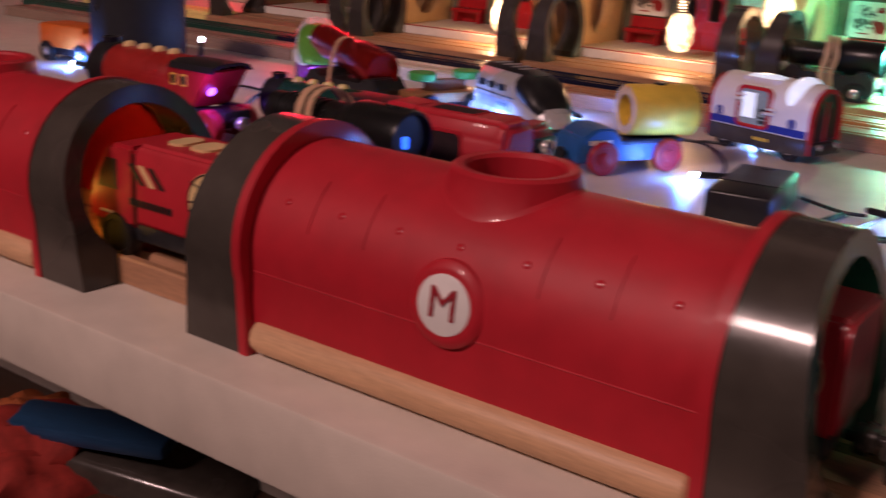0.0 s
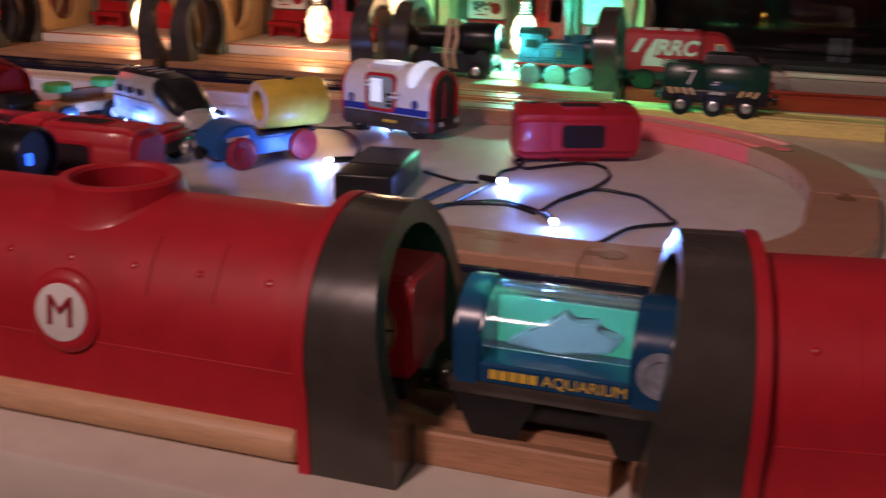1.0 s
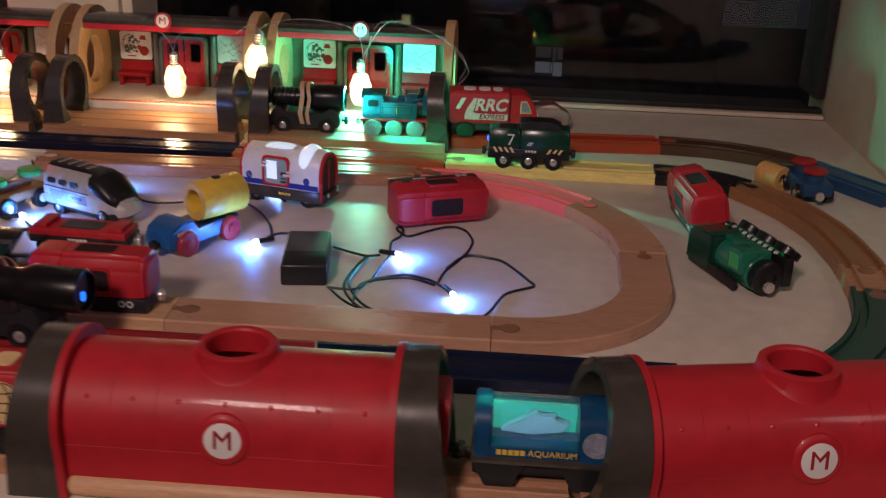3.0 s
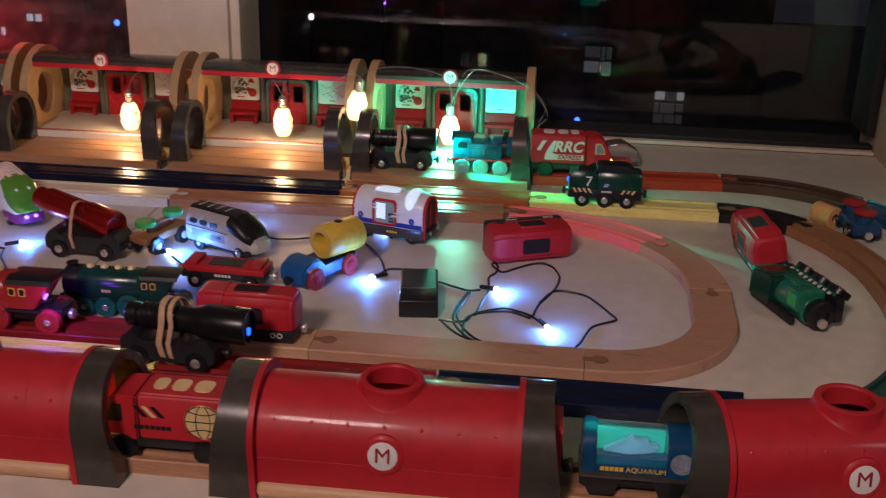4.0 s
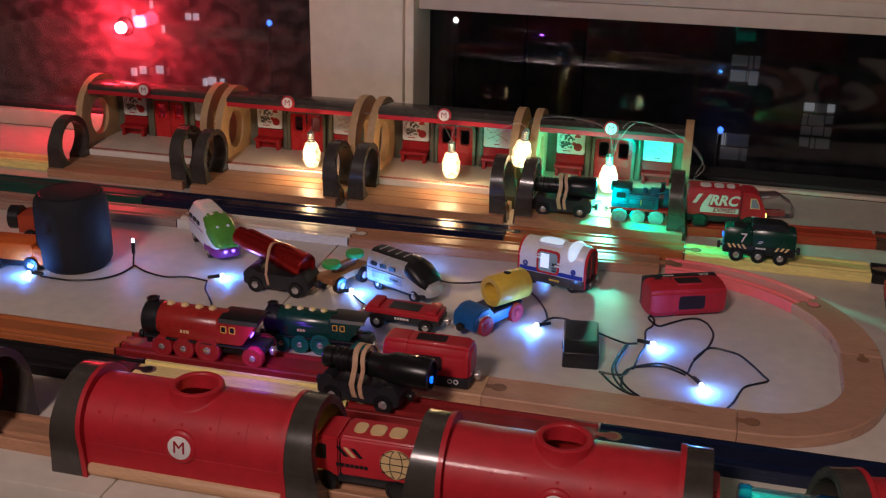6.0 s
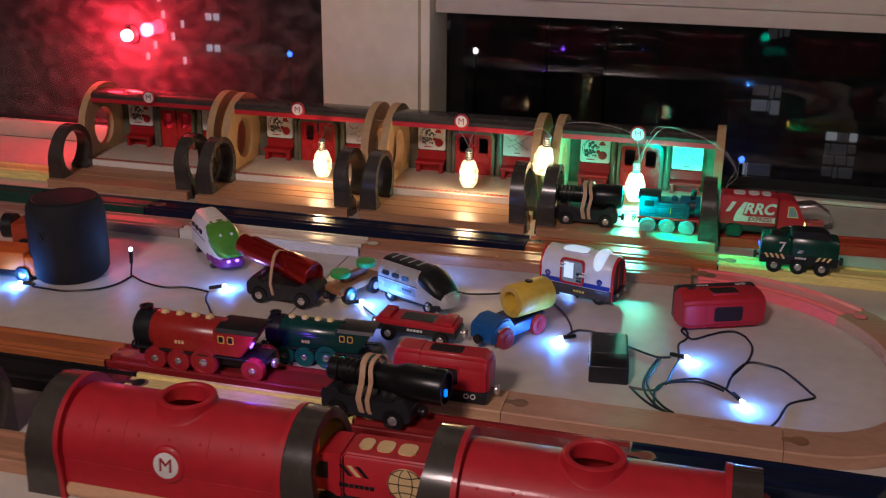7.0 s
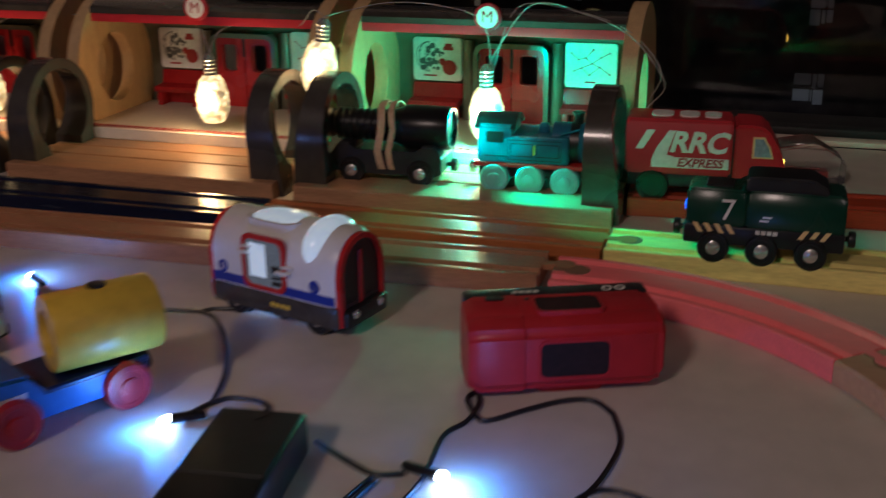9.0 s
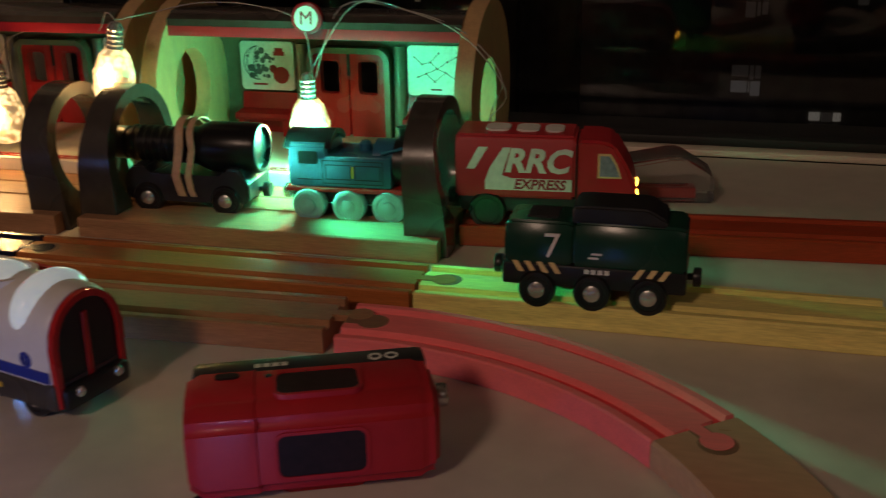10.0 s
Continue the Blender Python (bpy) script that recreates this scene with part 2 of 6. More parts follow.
def wall_piece(name, x0, x1, y0, y1, z0, z1, material=WALL, label="beige painted wall"):
    s = B()
    box(s, ((x0 + x1) / 2, (y0 + y1) / 2, (z0 + z1) / 2), (x1 - x0, y1 - y0, z1 - z0), 0.15)
    return tagged(part(name, s, material), label, kind="structure")


wall_piece("wall_north", -180, 400, GLASS_Y + 4, GLASS_Y + 16, -75, -9)
wall_piece("wall_north_lintel", -180, 400, GLASS_Y - 3, GLASS_Y + 16, 140, 260)
REVEAL = mat("reveal_paint", (0.52, 0.41, 0.31), 0.8, var=0.07, scale=6, bump=0.3, bscale=500)
wall_piece("wall_reveal", 43, 400, 88, GLASS_Y + 7.3, -0.2, 140, REVEAL, "beige painted window reveal")
# unseen walls and ceiling, coloured dark for the dim room reflected in the glass
DIM = mat("dim_room_tone", (0.16, 0.13, 0.10), 0.85, var=0.1, scale=3)
wall_piece("wall_south", -400, 400, -240, -230, -75, 260, DIM, "unseen room wall, coloured dark for the dim room")
wall_piece("wall_west", -190, -180, -230, GLASS_Y + 16, -75, 260, DIM, "unseen room wall, coloured dark for the dim room")
wall_piece("wall_east", 400, 410, -230, 120, -75, 260, DIM, "unseen room wall, coloured dark for the dim room")
s = B()
box(s, (0, -50, 262), (900, 420, 4))
tagged(part("ceiling", s, DIM), "unseen ceiling, coloured dark for the dim room", kind="structure")
# pillar between the two windows and the frames round them
PILLAR = mat("pillar_paint", (0.90, 0.80, 0.63), 0.6, var=0.05, scale=8, bump=0.25, bscale=350)
wall_piece("window_pillar", -63.7, -48.9, 117.5, GLASS_Y + 6, 0.1, 140, PILLAR, "cream painted post between two windows")
wall_piece("window_pillar_edge", -48.88, -47.5, 118.6, GLASS_Y + 6, 0.1, 140, PILLAR, "cream painted casing along the post")


def window(name, x0, x1, glass, depth, rail, transom):
    """rail: height of the bottom rail; transom: its lower edge."""
    w = thing(name, "large dark night window with white frame", "window", at(0, 0))
    tagged(w, kind="structure")
    c, l = (x0 + x1) / 2, x1 - x0
    part("window_sill", box(B(), (c, 121.8, rail / 2), (l, 1.6, rail), 0.12), FRAME, w, "white painted bottom rail")
    part("window_frame", box(B(), (c, 123.2, rail + 0.3), (l, 1.8, 0.7), 0.15), SEAL, w, "black rubber glazing seal")
    part("window_frame", box(B(), (c, 121.8, transom + 2.4), (l, 1.6, 4.8), 0.15), FRAME, w, "white painted transom")
    part("window_frame", box(B(), (c, 120.85, transom + 3.4), (l, 0.4, 2.0), 0.1), FRAME, w, "raised bead on the transom")
    if depth > 3:
        # black filler and post, added to darken the recess and hide lit surfaces
        part("window_frame", box(B(), (c, 126.0, -3.6), (l - 2.8, 6.4, 8.9), 0.1), SEAL, w, "black filler added to keep the recess dark")
        part("window_frame", box(B(), (x1 - 0.7, 126.5, 71), (1.3, 9.0, 137), 0.15), SEAL, w, "black post added over the bright side recess")
    for z0, z1 in ((-0.3, transom + 1.5), (transom + 1.6, 139)) if depth > 3 else ((rail, transom + 0.1), (transom + 4.5, 139)):
        p = part("pane", box(B(), (c, GLASS_Y + depth, (z0 + z1) / 2), (l, 0.5, z1 - z0)), glass, w)
        p.visible_shadow = False
    return w


window("window_1", -47.4, 42.9, GLASS, 7.0, 0.5, 23.9)
window("window_2", -178, -63.8, MILKY, 1.0, 2.74, 27.5)

# ---- tracks ----
TRACK = [(-2.0, 0.06), (-1.94, 0), (1.94, 0), (2.0, 0.06), (2.0, 1.12), (1.92, 1.2), (1.58, 1.2), (1.5, 0.86), (0.98, 0.86), (0.9, 1.2),
         (-0.9, 1.2), (-0.98, 0.86), (-1.5, 0.86), (-1.58, 1.2), (-1.92, 1.2), (-2.0, 1.12)]


PLAIN = [(-2.0, 0.08), (-1.9, 0), (1.9, 0), (2.0, 0.08), (2.0, 1.08), (1.88, 1.2), (-1.88, 1.2), (-2.0, 1.08)]


def line(a, b, n=2):
    return [Vector((*a, 0)).lerp(Vector((*b, 0)), k / (n - 1)) for k in range(n)]


def curve(cx, cy, r, a0, a1, n=14):
    return [Vector((cx + r * math.cos(radians(a0 + (a1 - a0) * k / n)), cy + r * math.sin(radians(a0 + (a1 - a0) * k / n)), 0)) for k in range(n + 1)]


def spline(p, n=7):
    """A smooth flat line through a few points."""
    p = [Vector((*q, 0)) for q in p]
    out = []
    for k in range(len(p) - 1):
        p0, p1, p2, p3 = p[max(k - 1, 0)], p[k], p[k + 1], p[min(k + 2, len(p) - 1)]
        for j in range(n):
            u = j / n
            out.append(0.5 * (2 * p1 + (p2 - p0) * u + (2 * p0 - 5 * p1 + 4 * p2 - p3) * u * u + (3 * p1 - p0 - 3 * p2 + p3) * u ** 3))
    return out + [p[-1]]


# flat plate in dark wood colour, painting in the keyhole's shade
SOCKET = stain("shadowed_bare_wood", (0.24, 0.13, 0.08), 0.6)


def track(label, material, pts, peg=True, peg_material=None, section=TRACK):
    t = thing("toy_track", label, "toy track", at(0, 0), "toy railway tracks")
    part("rail_board", sweep(B(), pts, section), material, t, sharp=25)
    d = (pts[1] - pts[0]).normalized()
    side, out = Vector((-d.y, d.x, 0)), []
    for u, v in [(0.0, -0.36), (0.55, -0.36)] + arc(1.25, 0, 0.74, -150, 150, 14) + [(0.55, 0.36), (0.0, 0.36)]:
        q = pts[0] + d * u + side * v
        out.append((q.x, q.y))
    part("socket", prism(B(), out, 1.0, 1.208, "z"), SOCKET, t, "flat keyhole plate, coloured dark as a shaded socket")
    if peg:
        d = (pts[-1] - pts[-2]).normalized()
        e = pts[-1]
        s = B()
        side = Vector((-d.y, d.x, 0))
        out = []
        for u, v in [(-0.1, -0.3), (0.55, -0.27)] + arc(1.25, 0, 0.62, -155, 155, 14) + [(0.55, 0.27), (-0.1, 0.3)]:
            q = e + d * u + side * v
            out.append((q.x, q.y))
        prism(s, out, 0.9, 1.225, "z")
        part("peg", s, peg_material or material, t, "round connecting peg")
    return t


BROWNP = stain("worn_beech_peg", (0.30, 0.15, 0.08))
AX = 31.9   # axis of the tunnel line
for x0, x1 in ((-112, -82.2), (-82, -52.7), (-52.5, -23.2), (-23, 6.3)):
    track("straight beech toy track under the red tunnels", BEECH, line((x0, AX), (x1, AX)), peg=False)
track("straight beech toy track under the last tunnel", BEECH, line((6.6, AX), (30, AX + 4.1)), peg=False)
BY = 44.1
track("black stained straight toy track", EBONY, line((-105, BY), (-54.2, BY)))
track("yellow stained straight toy track", YELLOW, line((-54, BY), (-32.7, BY)))
track("dark red stained straight toy track", DKRED, line((-32.5, BY), (-10.2, BY)))
track("dark navy straight toy track behind the tunnels", NAVY, line((-10, BY), (14, BY)))
LY = 49.1
LB = 49.8   # axis of the beech loop
track("rust-red stained straight toy track under the steam engines", RUST, line((-120, 49.3), (-58.2, LY)))
track("dark red stained straight toy track under the engines", DKRED, line((-58, LY), (-32.4, LY)))
track("straight beech toy track turned smooth side up", BEECHL, line((-32.2, LB), (-21.2, LB)), False, section=PLAIN)
track("straight beech toy track turned smooth side up", BEECHM, line((1.6, LB), (-21.15, LB))[::-1], peg_material=BROWNP, section=PLAIN)
track("curved beech toy track in the inner loop", BEECHM, [Vector((1.66, LB, 0))] + curve(3.1, LB + 10.4, 10.4, -90, 0, 16) + [Vector((13.75, 66.0, 0))], False, section=PLAIN)
track("curved beech toy track in the inner loop", BEECHM, curve(-5.2, 66.2, 19.0, 40.5, 0.5, 14), peg_material=BROWNP, section=PLAIN)
pink = track("pink stained curved toy track with red grooves", PINK, curve(-5.2, 66.2, 19.0, 94, 41, 14))
PINKR = mat("red_stained_groove", (0.80, 0.045, 0.06), 0.55, var=0.1, scale=7, stretch=(3, 30, 30), bump=0.1, bscale=70, spec=0.25)
for u in (-1.24, 1.24):
    part("groove", sweep(B(), curve(-5.2, 66.2, 19.0, 93.9, 41.1, 14), [(u - 0.3, 0.8), (u - 0.3, 0.9), (u + 0.3, 0.9), (u + 0.3, 0.8)]), PINKR, pink, "red stained wheel groove")
BROWNR = stain("rusty_brown_stained_wood", (0.36, 0.165, 0.085))
track("rusty brown straight toy track beside the rust one", BROWNR, line((-45.8, 84.4), (-7.3, 85.8)), True)
track("pale white toy track", PALEW, line((-69.5, 84.4), (-46.0, 84.4)))
track("taupe stained straight toy track", TAUPE, line((-118, 83.6), (-69.7, 84.4)))
CY = 90.8
track("dark green stained straight toy track", DKGREEN, line((-125, 90.6), (-78.2, 90.8)))
track("glossy navy straight toy track in front of the stations", NAVY, line((-78, 90.8), (-27.2, CY)))
track("rust stained straight toy track in front of the stations", RUST, line((-27, CY), (-4.6, CY)))
track("yellow stained straight toy track", YELLOW, line((-4.4, CY), (17.4, CY)), False)
track("black stained curved toy track", EBONY, curve(17.6, CY - 11.5, 11.5, 90, 44))
BROWNW = stain("brown_stained_wood", (0.30, 0.14, 0.06))
track("brown wooden curved toy track", BROWNW, spline([(25.8, 87.5), (29.2, 82.0), (31.3, 75.5), (31.9, 69), (31.9, 66.2)]))
track("beech toy track in the outer curve", BEECH, line((31.9, 66.0), (31.5, 61.2)), False)
track("dark green curved toy track", DKGREEN, spline([(31.5, 61.0), (30.4, 56), (28.0, 50.8), (24, 46), (19, 42.6)]), False)
track("red stained straight toy track at the back", REDW, line((-4.6, 100.9), (19.2, 102.6)))
track("dark brown curved toy track", DKBROWN, spline([(19.4, 102.6), (25.2, 102.0), (30.4, 99.8), (34.4, 96.4)]))
track("blue straight toy track", BLUEW, line((34.6, 96.2), (41.0, 86.4)), False)
track("yellow stained straight toy track", YELLOW, line((-126, 101.0), (-99, 101.0)))

# ---- red tube tunnels ----


def arch_outline(hw, top, inner, zc):
    outer = [(-hw * 0.925, 0.0)] + arc(0, top - hw, hw, 196, -16, 28) + [(hw * 0.925, 0.0)]
    ins = [(-inner * 0.62, 0.0)] + arc(0, zc, inner, 232, -52, 28) + [(inner * 0.62, 0.0)]
    return outer, ins


MARK = mat("dark_print", (0.33, 0.018, 0.028), 0.5, var=0.1)


def tunnel(x):
    t = thing("tunnel", "glossy red plastic tube tunnel with dark grey end arches", "toy tunnel", at(x, AX), "red tunnels along the front")
    L = 11.7
    zc, r = 3.85, 3.6
    # shell with an opening on top
    n, m = 64, 40
    s = B()
    hole = 1.88
    for rad, flip in ((r, False), (r - 0.3, True)):
        grid = []
        for i in range(m + 1):
            xx = -8.7 + 17.4 * i / m
            row = [(rad * math.sin(radians(a)), zc + rad * math.cos(radians(a))) for a in [-98 + 196 * k / (n - 4) for k in range(n - 3)]]
            (ya, za), (yb, zb) = row[0], row[-1]
            row = [(ya + 0.08, 0.85), (ya, (za + 0.85) / 2)] + row + [(yb, (zb + 0.85) / 2), (yb - 0.08, 0.85)]
            grid.append([s.verts.new((xx, yy, zz)) for yy, zz in row])
        for i in range(m):
            for k in range(n):
                c = (grid[i][k].co + grid[i + 1][k + 1].co) / 2
                if c.z > zc and math.hypot(c.x, c.y) < hole - 0.15:
                    continue
                f = (grid[i][k], grid[i + 1][k], grid[i + 1][k + 1], grid[i][k + 1])
                s.faces.new(f[::-1] if flip else f)
    part("tube", s, RED, t, "glossy red plastic shell")
    # collar round the opening, its foot following the shell
    s = B()
    k = 40
    rows = []
    for rr, lift, base in ((hole + 0.5, -0.02, 1), (hole + 0.34, 0.10, 1), (hole + 0.26, 0.52, 0), (hole + 0.12, 0.62, 0), (hole - 0.16, 0.6, 0), (hole - 0.25, 0.48, 0), (hole - 0.25, -0.5, 1)):
        ring = []
        for j in range(k):
            a = 2 * math.pi * j / k
            px, py = rr * math.cos(a), rr * math.sin(a)
            zz = zc + math.sqrt(max(r * r - py * py, 0)) + lift if base else zc + r + lift - 0.1
            ring.append(s.verts.new((px, py, zz)))
        rows.append(ring)
    for p, q in zip(rows, rows[1:]):
        for j in range(k):
            s.faces.new((p[j], p[(j + 1) % k], q[(j + 1) % k], q[j]))
    part("collar", s, RED, t, "raised red rim of the top opening")
    # small moulded studs in a row along both flanks
    for q in (-1, 1):
        for xx in (-7.2, -4.8, -2.4, 0.0, 2.4, 4.8, 7.2):
            a = radians(q * 56)
            d = Vector((0, math.sin(a), math.cos(a)))
            part("moulded_stud", lathe(B(), [(0.15, -0.05), (0.125, 0.01), (0.09, 0.03), (0.045, 0.04), (0.001, 0.043)], Vector((xx, 0, zc)) + d * r, d, 14), STUD, t)
        for xx in (-6.0, -3.6, 3.0, 5.4):
            s = B()
            o = [(-q * r * math.sin(radians(a)), zc + r * math.cos(radians(a))) for a in range(38, 74, 4)]
            strip(s, [(y * 1.011, zc + (z - zc) * 1.011) for y, z in o], [(y * 0.98, zc + (z - zc) * 0.98) for y, z in o], xx - 0.05, xx + 0.05)
            part("moulded_rib", s, RED, t)
        s = B()
        rod(s, (-8.6, q * (r * 0.985), zc - 0.62), (8.6, q * (r * 0.985), zc - 0.62), 0.045, seg=8)
        part("seam", s, RED, t, "fine mould seam")
    for sx in (-1, 1):
        o, i = arch_outline(4.1, 8.05, 3.3, 4.0)
        s = B()
        strip(s, o, i, sx * 8.86, sx * L)
        for v in s.verts:      # the outer rim leans back towards the top
            if abs(v.co.x) > 10:
                v.co.x -= sx * 0.95 * min(1, max(0, (v.co.z - 1.2) / 6.2))
        bmesh.ops.bevel(s, geom=[e for e in s.edges if len(e.link_faces) == 2 and e.calc_face_angle(0) > 1.0], offset=0.12, segments=2, affect="EDGES")
        part("end_arch", s, GREY, t, "dark grey plastic end arch", 30)
        o, i = arch_outline(4.16, 8.11, 3.35, 4.0)
        s = B()
        strip(s, o, i, sx * 8.45, sx * 8.85)
        part("flange", s, RED, t, "red flange behind the arch")
    for sy in (-1, 1):
        s = B()
        lathe(s, [(0.001, 0), (0.42, 0.03), (0.6, 0.2), (0.64, 0.4), (0.64, 16.5), (0.6, 16.7), (0.42, 16.87), (0.001, 16.9)], (-8.45, sy * 3.3, 0.74), (1, 0, 0), 20)
        part("dowel", s, BEECHL, t, "round beech dowel along the foot")
    # round badge on the front
    s = B()
    lathe(s, [(1.5, -0.9), (1.4, 0.1), (1.22, 0.26), (1.08, 0.28)], (0, -3.46, 4.15), (0, -1, 0.12), 36)
    badge = part("badge", s, RED, t, "round boss with a white disc and the letter M")
    d = B()
    lathe(d, [(0.98, 0.2), (0.98, 0.31), (0.94, 0.33)], (0, -3.46, 4.15), (0, -1, 0.12), 36)
    part("disc", d, WHITE, badge, "white disc")
    letters("letter", "M", 1.45, Matrix.Translation((0, -3.825 * CM, 4.195 * CM)) @ pose(0, 0, 0, 83.2, 0, 0), MARK, badge, 0.03)
    return t


first = tunnel(-11.6)
for x in (-41.2, -70.8):
    copy_thing(first, at(x, AX))
copy_thing(first, at(18.1, AX + 1.85, 0, 0, 0, 11))

# ---- underground stations ----
SHELL = mat("olive_grey_plastic", (0.13, 0.125, 0.085), 0.2, var=0.1, scale=14)
PALEPL = mat("pale_plastic", (0.80, 0.76, 0.68), 0.4, var=0.05)
STREET = mat("platform_plastic", (0.70, 0.62, 0.50), 0.4, var=0.06)
POSTER = mat("poster_paper", (0.72, 0.72, 0.68), 0.4, var=0.1, scale=60)
DOORRED = mat("door_red_plastic", (0.52, 0.022, 0.022), 0.26, var=0.08)
BENCH = mat("bench_red_plastic", (0.34, 0.014, 0.016), 0.22, var=0.08)
INK = mat("grey_print", (0.10, 0.10, 0.10), 0.5, var=0.3, scale=80)
REDINK = mat("red_print", (0.38, 0.016, 0.018), 0.5, var=0.1)
SY = 100.5


def frame_ring(bm, outer, inner, x0, x1, axis, closed=False):
    """A rim between two outlines, standing out along an axis."""
    put = {"y": lambda u, v, w: (u, w, v), "z": lambda u, v, w: (u, v, w)}[axis]
    rows = [[bm.verts.new(put(u, v, w)) for u, v in o] for o, w in ((outer, x0), (outer, x1), (inner, x1), (inner, x0))]
    n = len(outer)
    for p, q in list(zip(rows, rows[1:])) + ([(rows[3], rows[0])] if closed else []):
        for k in range(n):
            bm.faces.new((p[k], p[(k + 1) % n], q[(k + 1) % n], q[k]))
    return bm


def station(x, y, rz=0):
    t = thing("station", "toy underground station with plywood ends, red doors and benches", "toy station", at(x, y, 0, 0, 0, rz), "toy underground stations in a row")
    L = 11.0
    # wooden base with the track grooves
    s = B()
    sec = [(-4.7, 0.06), (-4.64, 0), (3.7, 0), (3.7, 1.2), (1.58, 1.2), (1.5, 1.13), (0.98, 1.13), (0.9, 1.2), (-0.9, 1.2), (-0.98, 1.13), (-1.5, 1.13), (-1.58, 1.2), (-4.6, 1.2), (-4.7, 1.12)]
    sweep(s, line((-L, 0), (L, 0)), sec)
    part("track_base", s, BEECH, t, "grooved beech base board", 25)
    part("platform", box(B(), (0, 9.2, 1.05), (2 * L - 1.6, 10.8, 2.1), 0.12), STREET, t, "pale platform")
    part("riser", box(B(), (0, 3.74, 1.66), (2 * L - 1.7, 0.12, 0.86), 0.03, 1), PALEPL, t, "white front edge of the platform")
    s = B()
    for k in range(30):
        box(s, (-9.45 + k * 0.65, 4.62, 2.12), (0.5, 0.34, 0.03))
    box(s, (0, 4.2, 2.12), (19.4, 0.16, 0.03))
    part("platform_line", s, REDINK, t, "red safety line with dashes")
    # plywood end panels with round holes
    for sx in (-1, 1):
        s = B()
        n = 48
        o = [(10.4 + 6.3 * math.cos(2 * math.pi * k / n), max(0.6, 6.1 + 6.3 * math.sin(2 * math.pi * k / n))) for k in range(n)]
        i = [(9.3 + 2.6 * math.cos(2 * math.pi * k / n), 6.0 + 2.9 * math.sin(2 * math.pi * k / n)) for k in range(n)]
        strip(s, o, i, sx * 9.9, sx * L, closed=True)
        part("end_panel", s, PLY, t, "round birch plywood end panel with a hole", 30)
    # bent back wall and roof
    prof = [(14.6, 1.2), (15.2, 4), (15.3, 7), (14.8, 8.8), (13.4, 10.2), (11.4, 11.0), (9.0, 11.3), (6.9, 11.2)]
    inn = [(14.1, 1.2), (14.7, 4), (14.8, 6.9), (14.35, 8.5), (13.1, 9.75), (11.3, 10.5), (9.0, 10.75), (6.9, 10.7)]
    s = B()
    strip(s, prof, inn, -9.9, -2.85)
    strip(s, prof, inn, 2.85, 9.9)
    strip(s, [(15.0, 8.1)] + prof[3:], [(14.45, 8.1)] + inn[3:], -2.85, 2.85)
    part("back_wall", s, SHELL, t, "olive grey moulded back wall and roof", 50)
    s = B()
    strip(s, [(6.5, 10.2), (6.45, 10.5), (6.5, 10.85)], [(6.9, 10.2), (6.9, 10.5), (6.9, 10.85)], -9.9, 9.9)
    part("roof_edge", s, RED, t, "red strip under the roof edge")
    s = B()
    strip(s, [(6.4, 10.87), (6.45, 11.3), (7.2, 11.75), (9.0, 11.85), (11.5, 11.5)], [(6.8, 10.87), (6.85, 11.15), (7.3, 11.42), (9.0, 11.5), (11.4, 11.15)], -9.9, 9.9)
    part("roof", s, GREY, t, "dark grey roof rim")
    # sliding doors
    for sx in (-1, 1):
        s = B()
        frame_ring(s, rounded(2.62, 6.1, 0.3, 5, sx * 1.36, 5.1), rounded(1.45, 2.35, 0.3, 5, sx * 1.42, 6.35), 13.6, 14.3, "y", True)
        d = part("door", s, DOORRED, t, "red sliding door leaf with an open window")
        s = B()
        frame_ring(s, rounded(1.6, 2.5, 0.34, 5, sx * 1.42, 6.35), rounded(1.42, 2.32, 0.28, 5, sx * 1.42, 6.35), 13.52, 13.62, "y", True)
        part("window_rim", s, DOORRED, d, "raised window rim")
    s = B()
    strip(s, [(-3.1, 2.1)] + arc(-2.1, 7.5, 1.0, 180, 90, 6) + arc(2.1, 7.5, 1.0, 90, 0, 6) + [(3.1, 2.1)],
          [(-2.7, 2.1)] + arc(-2.1, 7.5, 0.6, 180, 90, 6) + arc(2.1, 7.5, 0.6, 90, 0, 6) + [(2.7, 2.1)], 13.2, 14.4)
    for v in s.verts:
        v.co.x, v.co.y = v.co.y, v.co.x
    part("door_frame", s, SHELL, t, "olive door surround")
    part("door_slot", box(B(), (0, 13.58, 7.3), (0.22, 0.1, 1.6)), BLACK, t, "dark slot between the leaves")
    for sx in (-1, 1):
        s = B()
        rod(s, (sx * 3.65, 13.9, 2.1), (sx * 3.65, 14.1, 8.6), 0.5, 0.42, 18)
        part("wall_rib", s, SHELL, t, "rounded wall rib")
    for sx in (-1, 1):
        s = B()
        prism(s, rounded(4.1, 3.5, 0.3, 4, sx * 6.3, 6.95), 13.9, 14.3, "y")
        p = part("poster", s, POSTER, t, "white framed picture" if sx < 0 else "white framed line map")
        s = B()
        rnd = random.Random(7)
        if sx < 0:
            # a grey globe of blots with red blots beside it
            for k in range(30):
                a, d = rnd.uniform(0, 6.28), 1.15 * math.sqrt(rnd.random())
                lathe(s, [(rnd.uniform(0.08, 0.26), 0), (0.05, 0.03)], (-6.85 + d * math.cos(a), 13.9, 7.15 + d * math.sin(a)), (0, -1, 0), 8)
            for w in (0.45, 1.0, 1.25):
                pts = [(-6.85 - w * math.cos(radians(a)), 7.15 + 1.25 * math.sin(radians(a))) for a in range(-80, 81, 16)]
                for a, b in zip(pts, pts[1:]):
                    rod(s, (a[0], 13.885, a[1]), (b[0], 13.885, b[1]), 0.03, seg=5)
            part("print", s, INK, p, "grey blotted print")
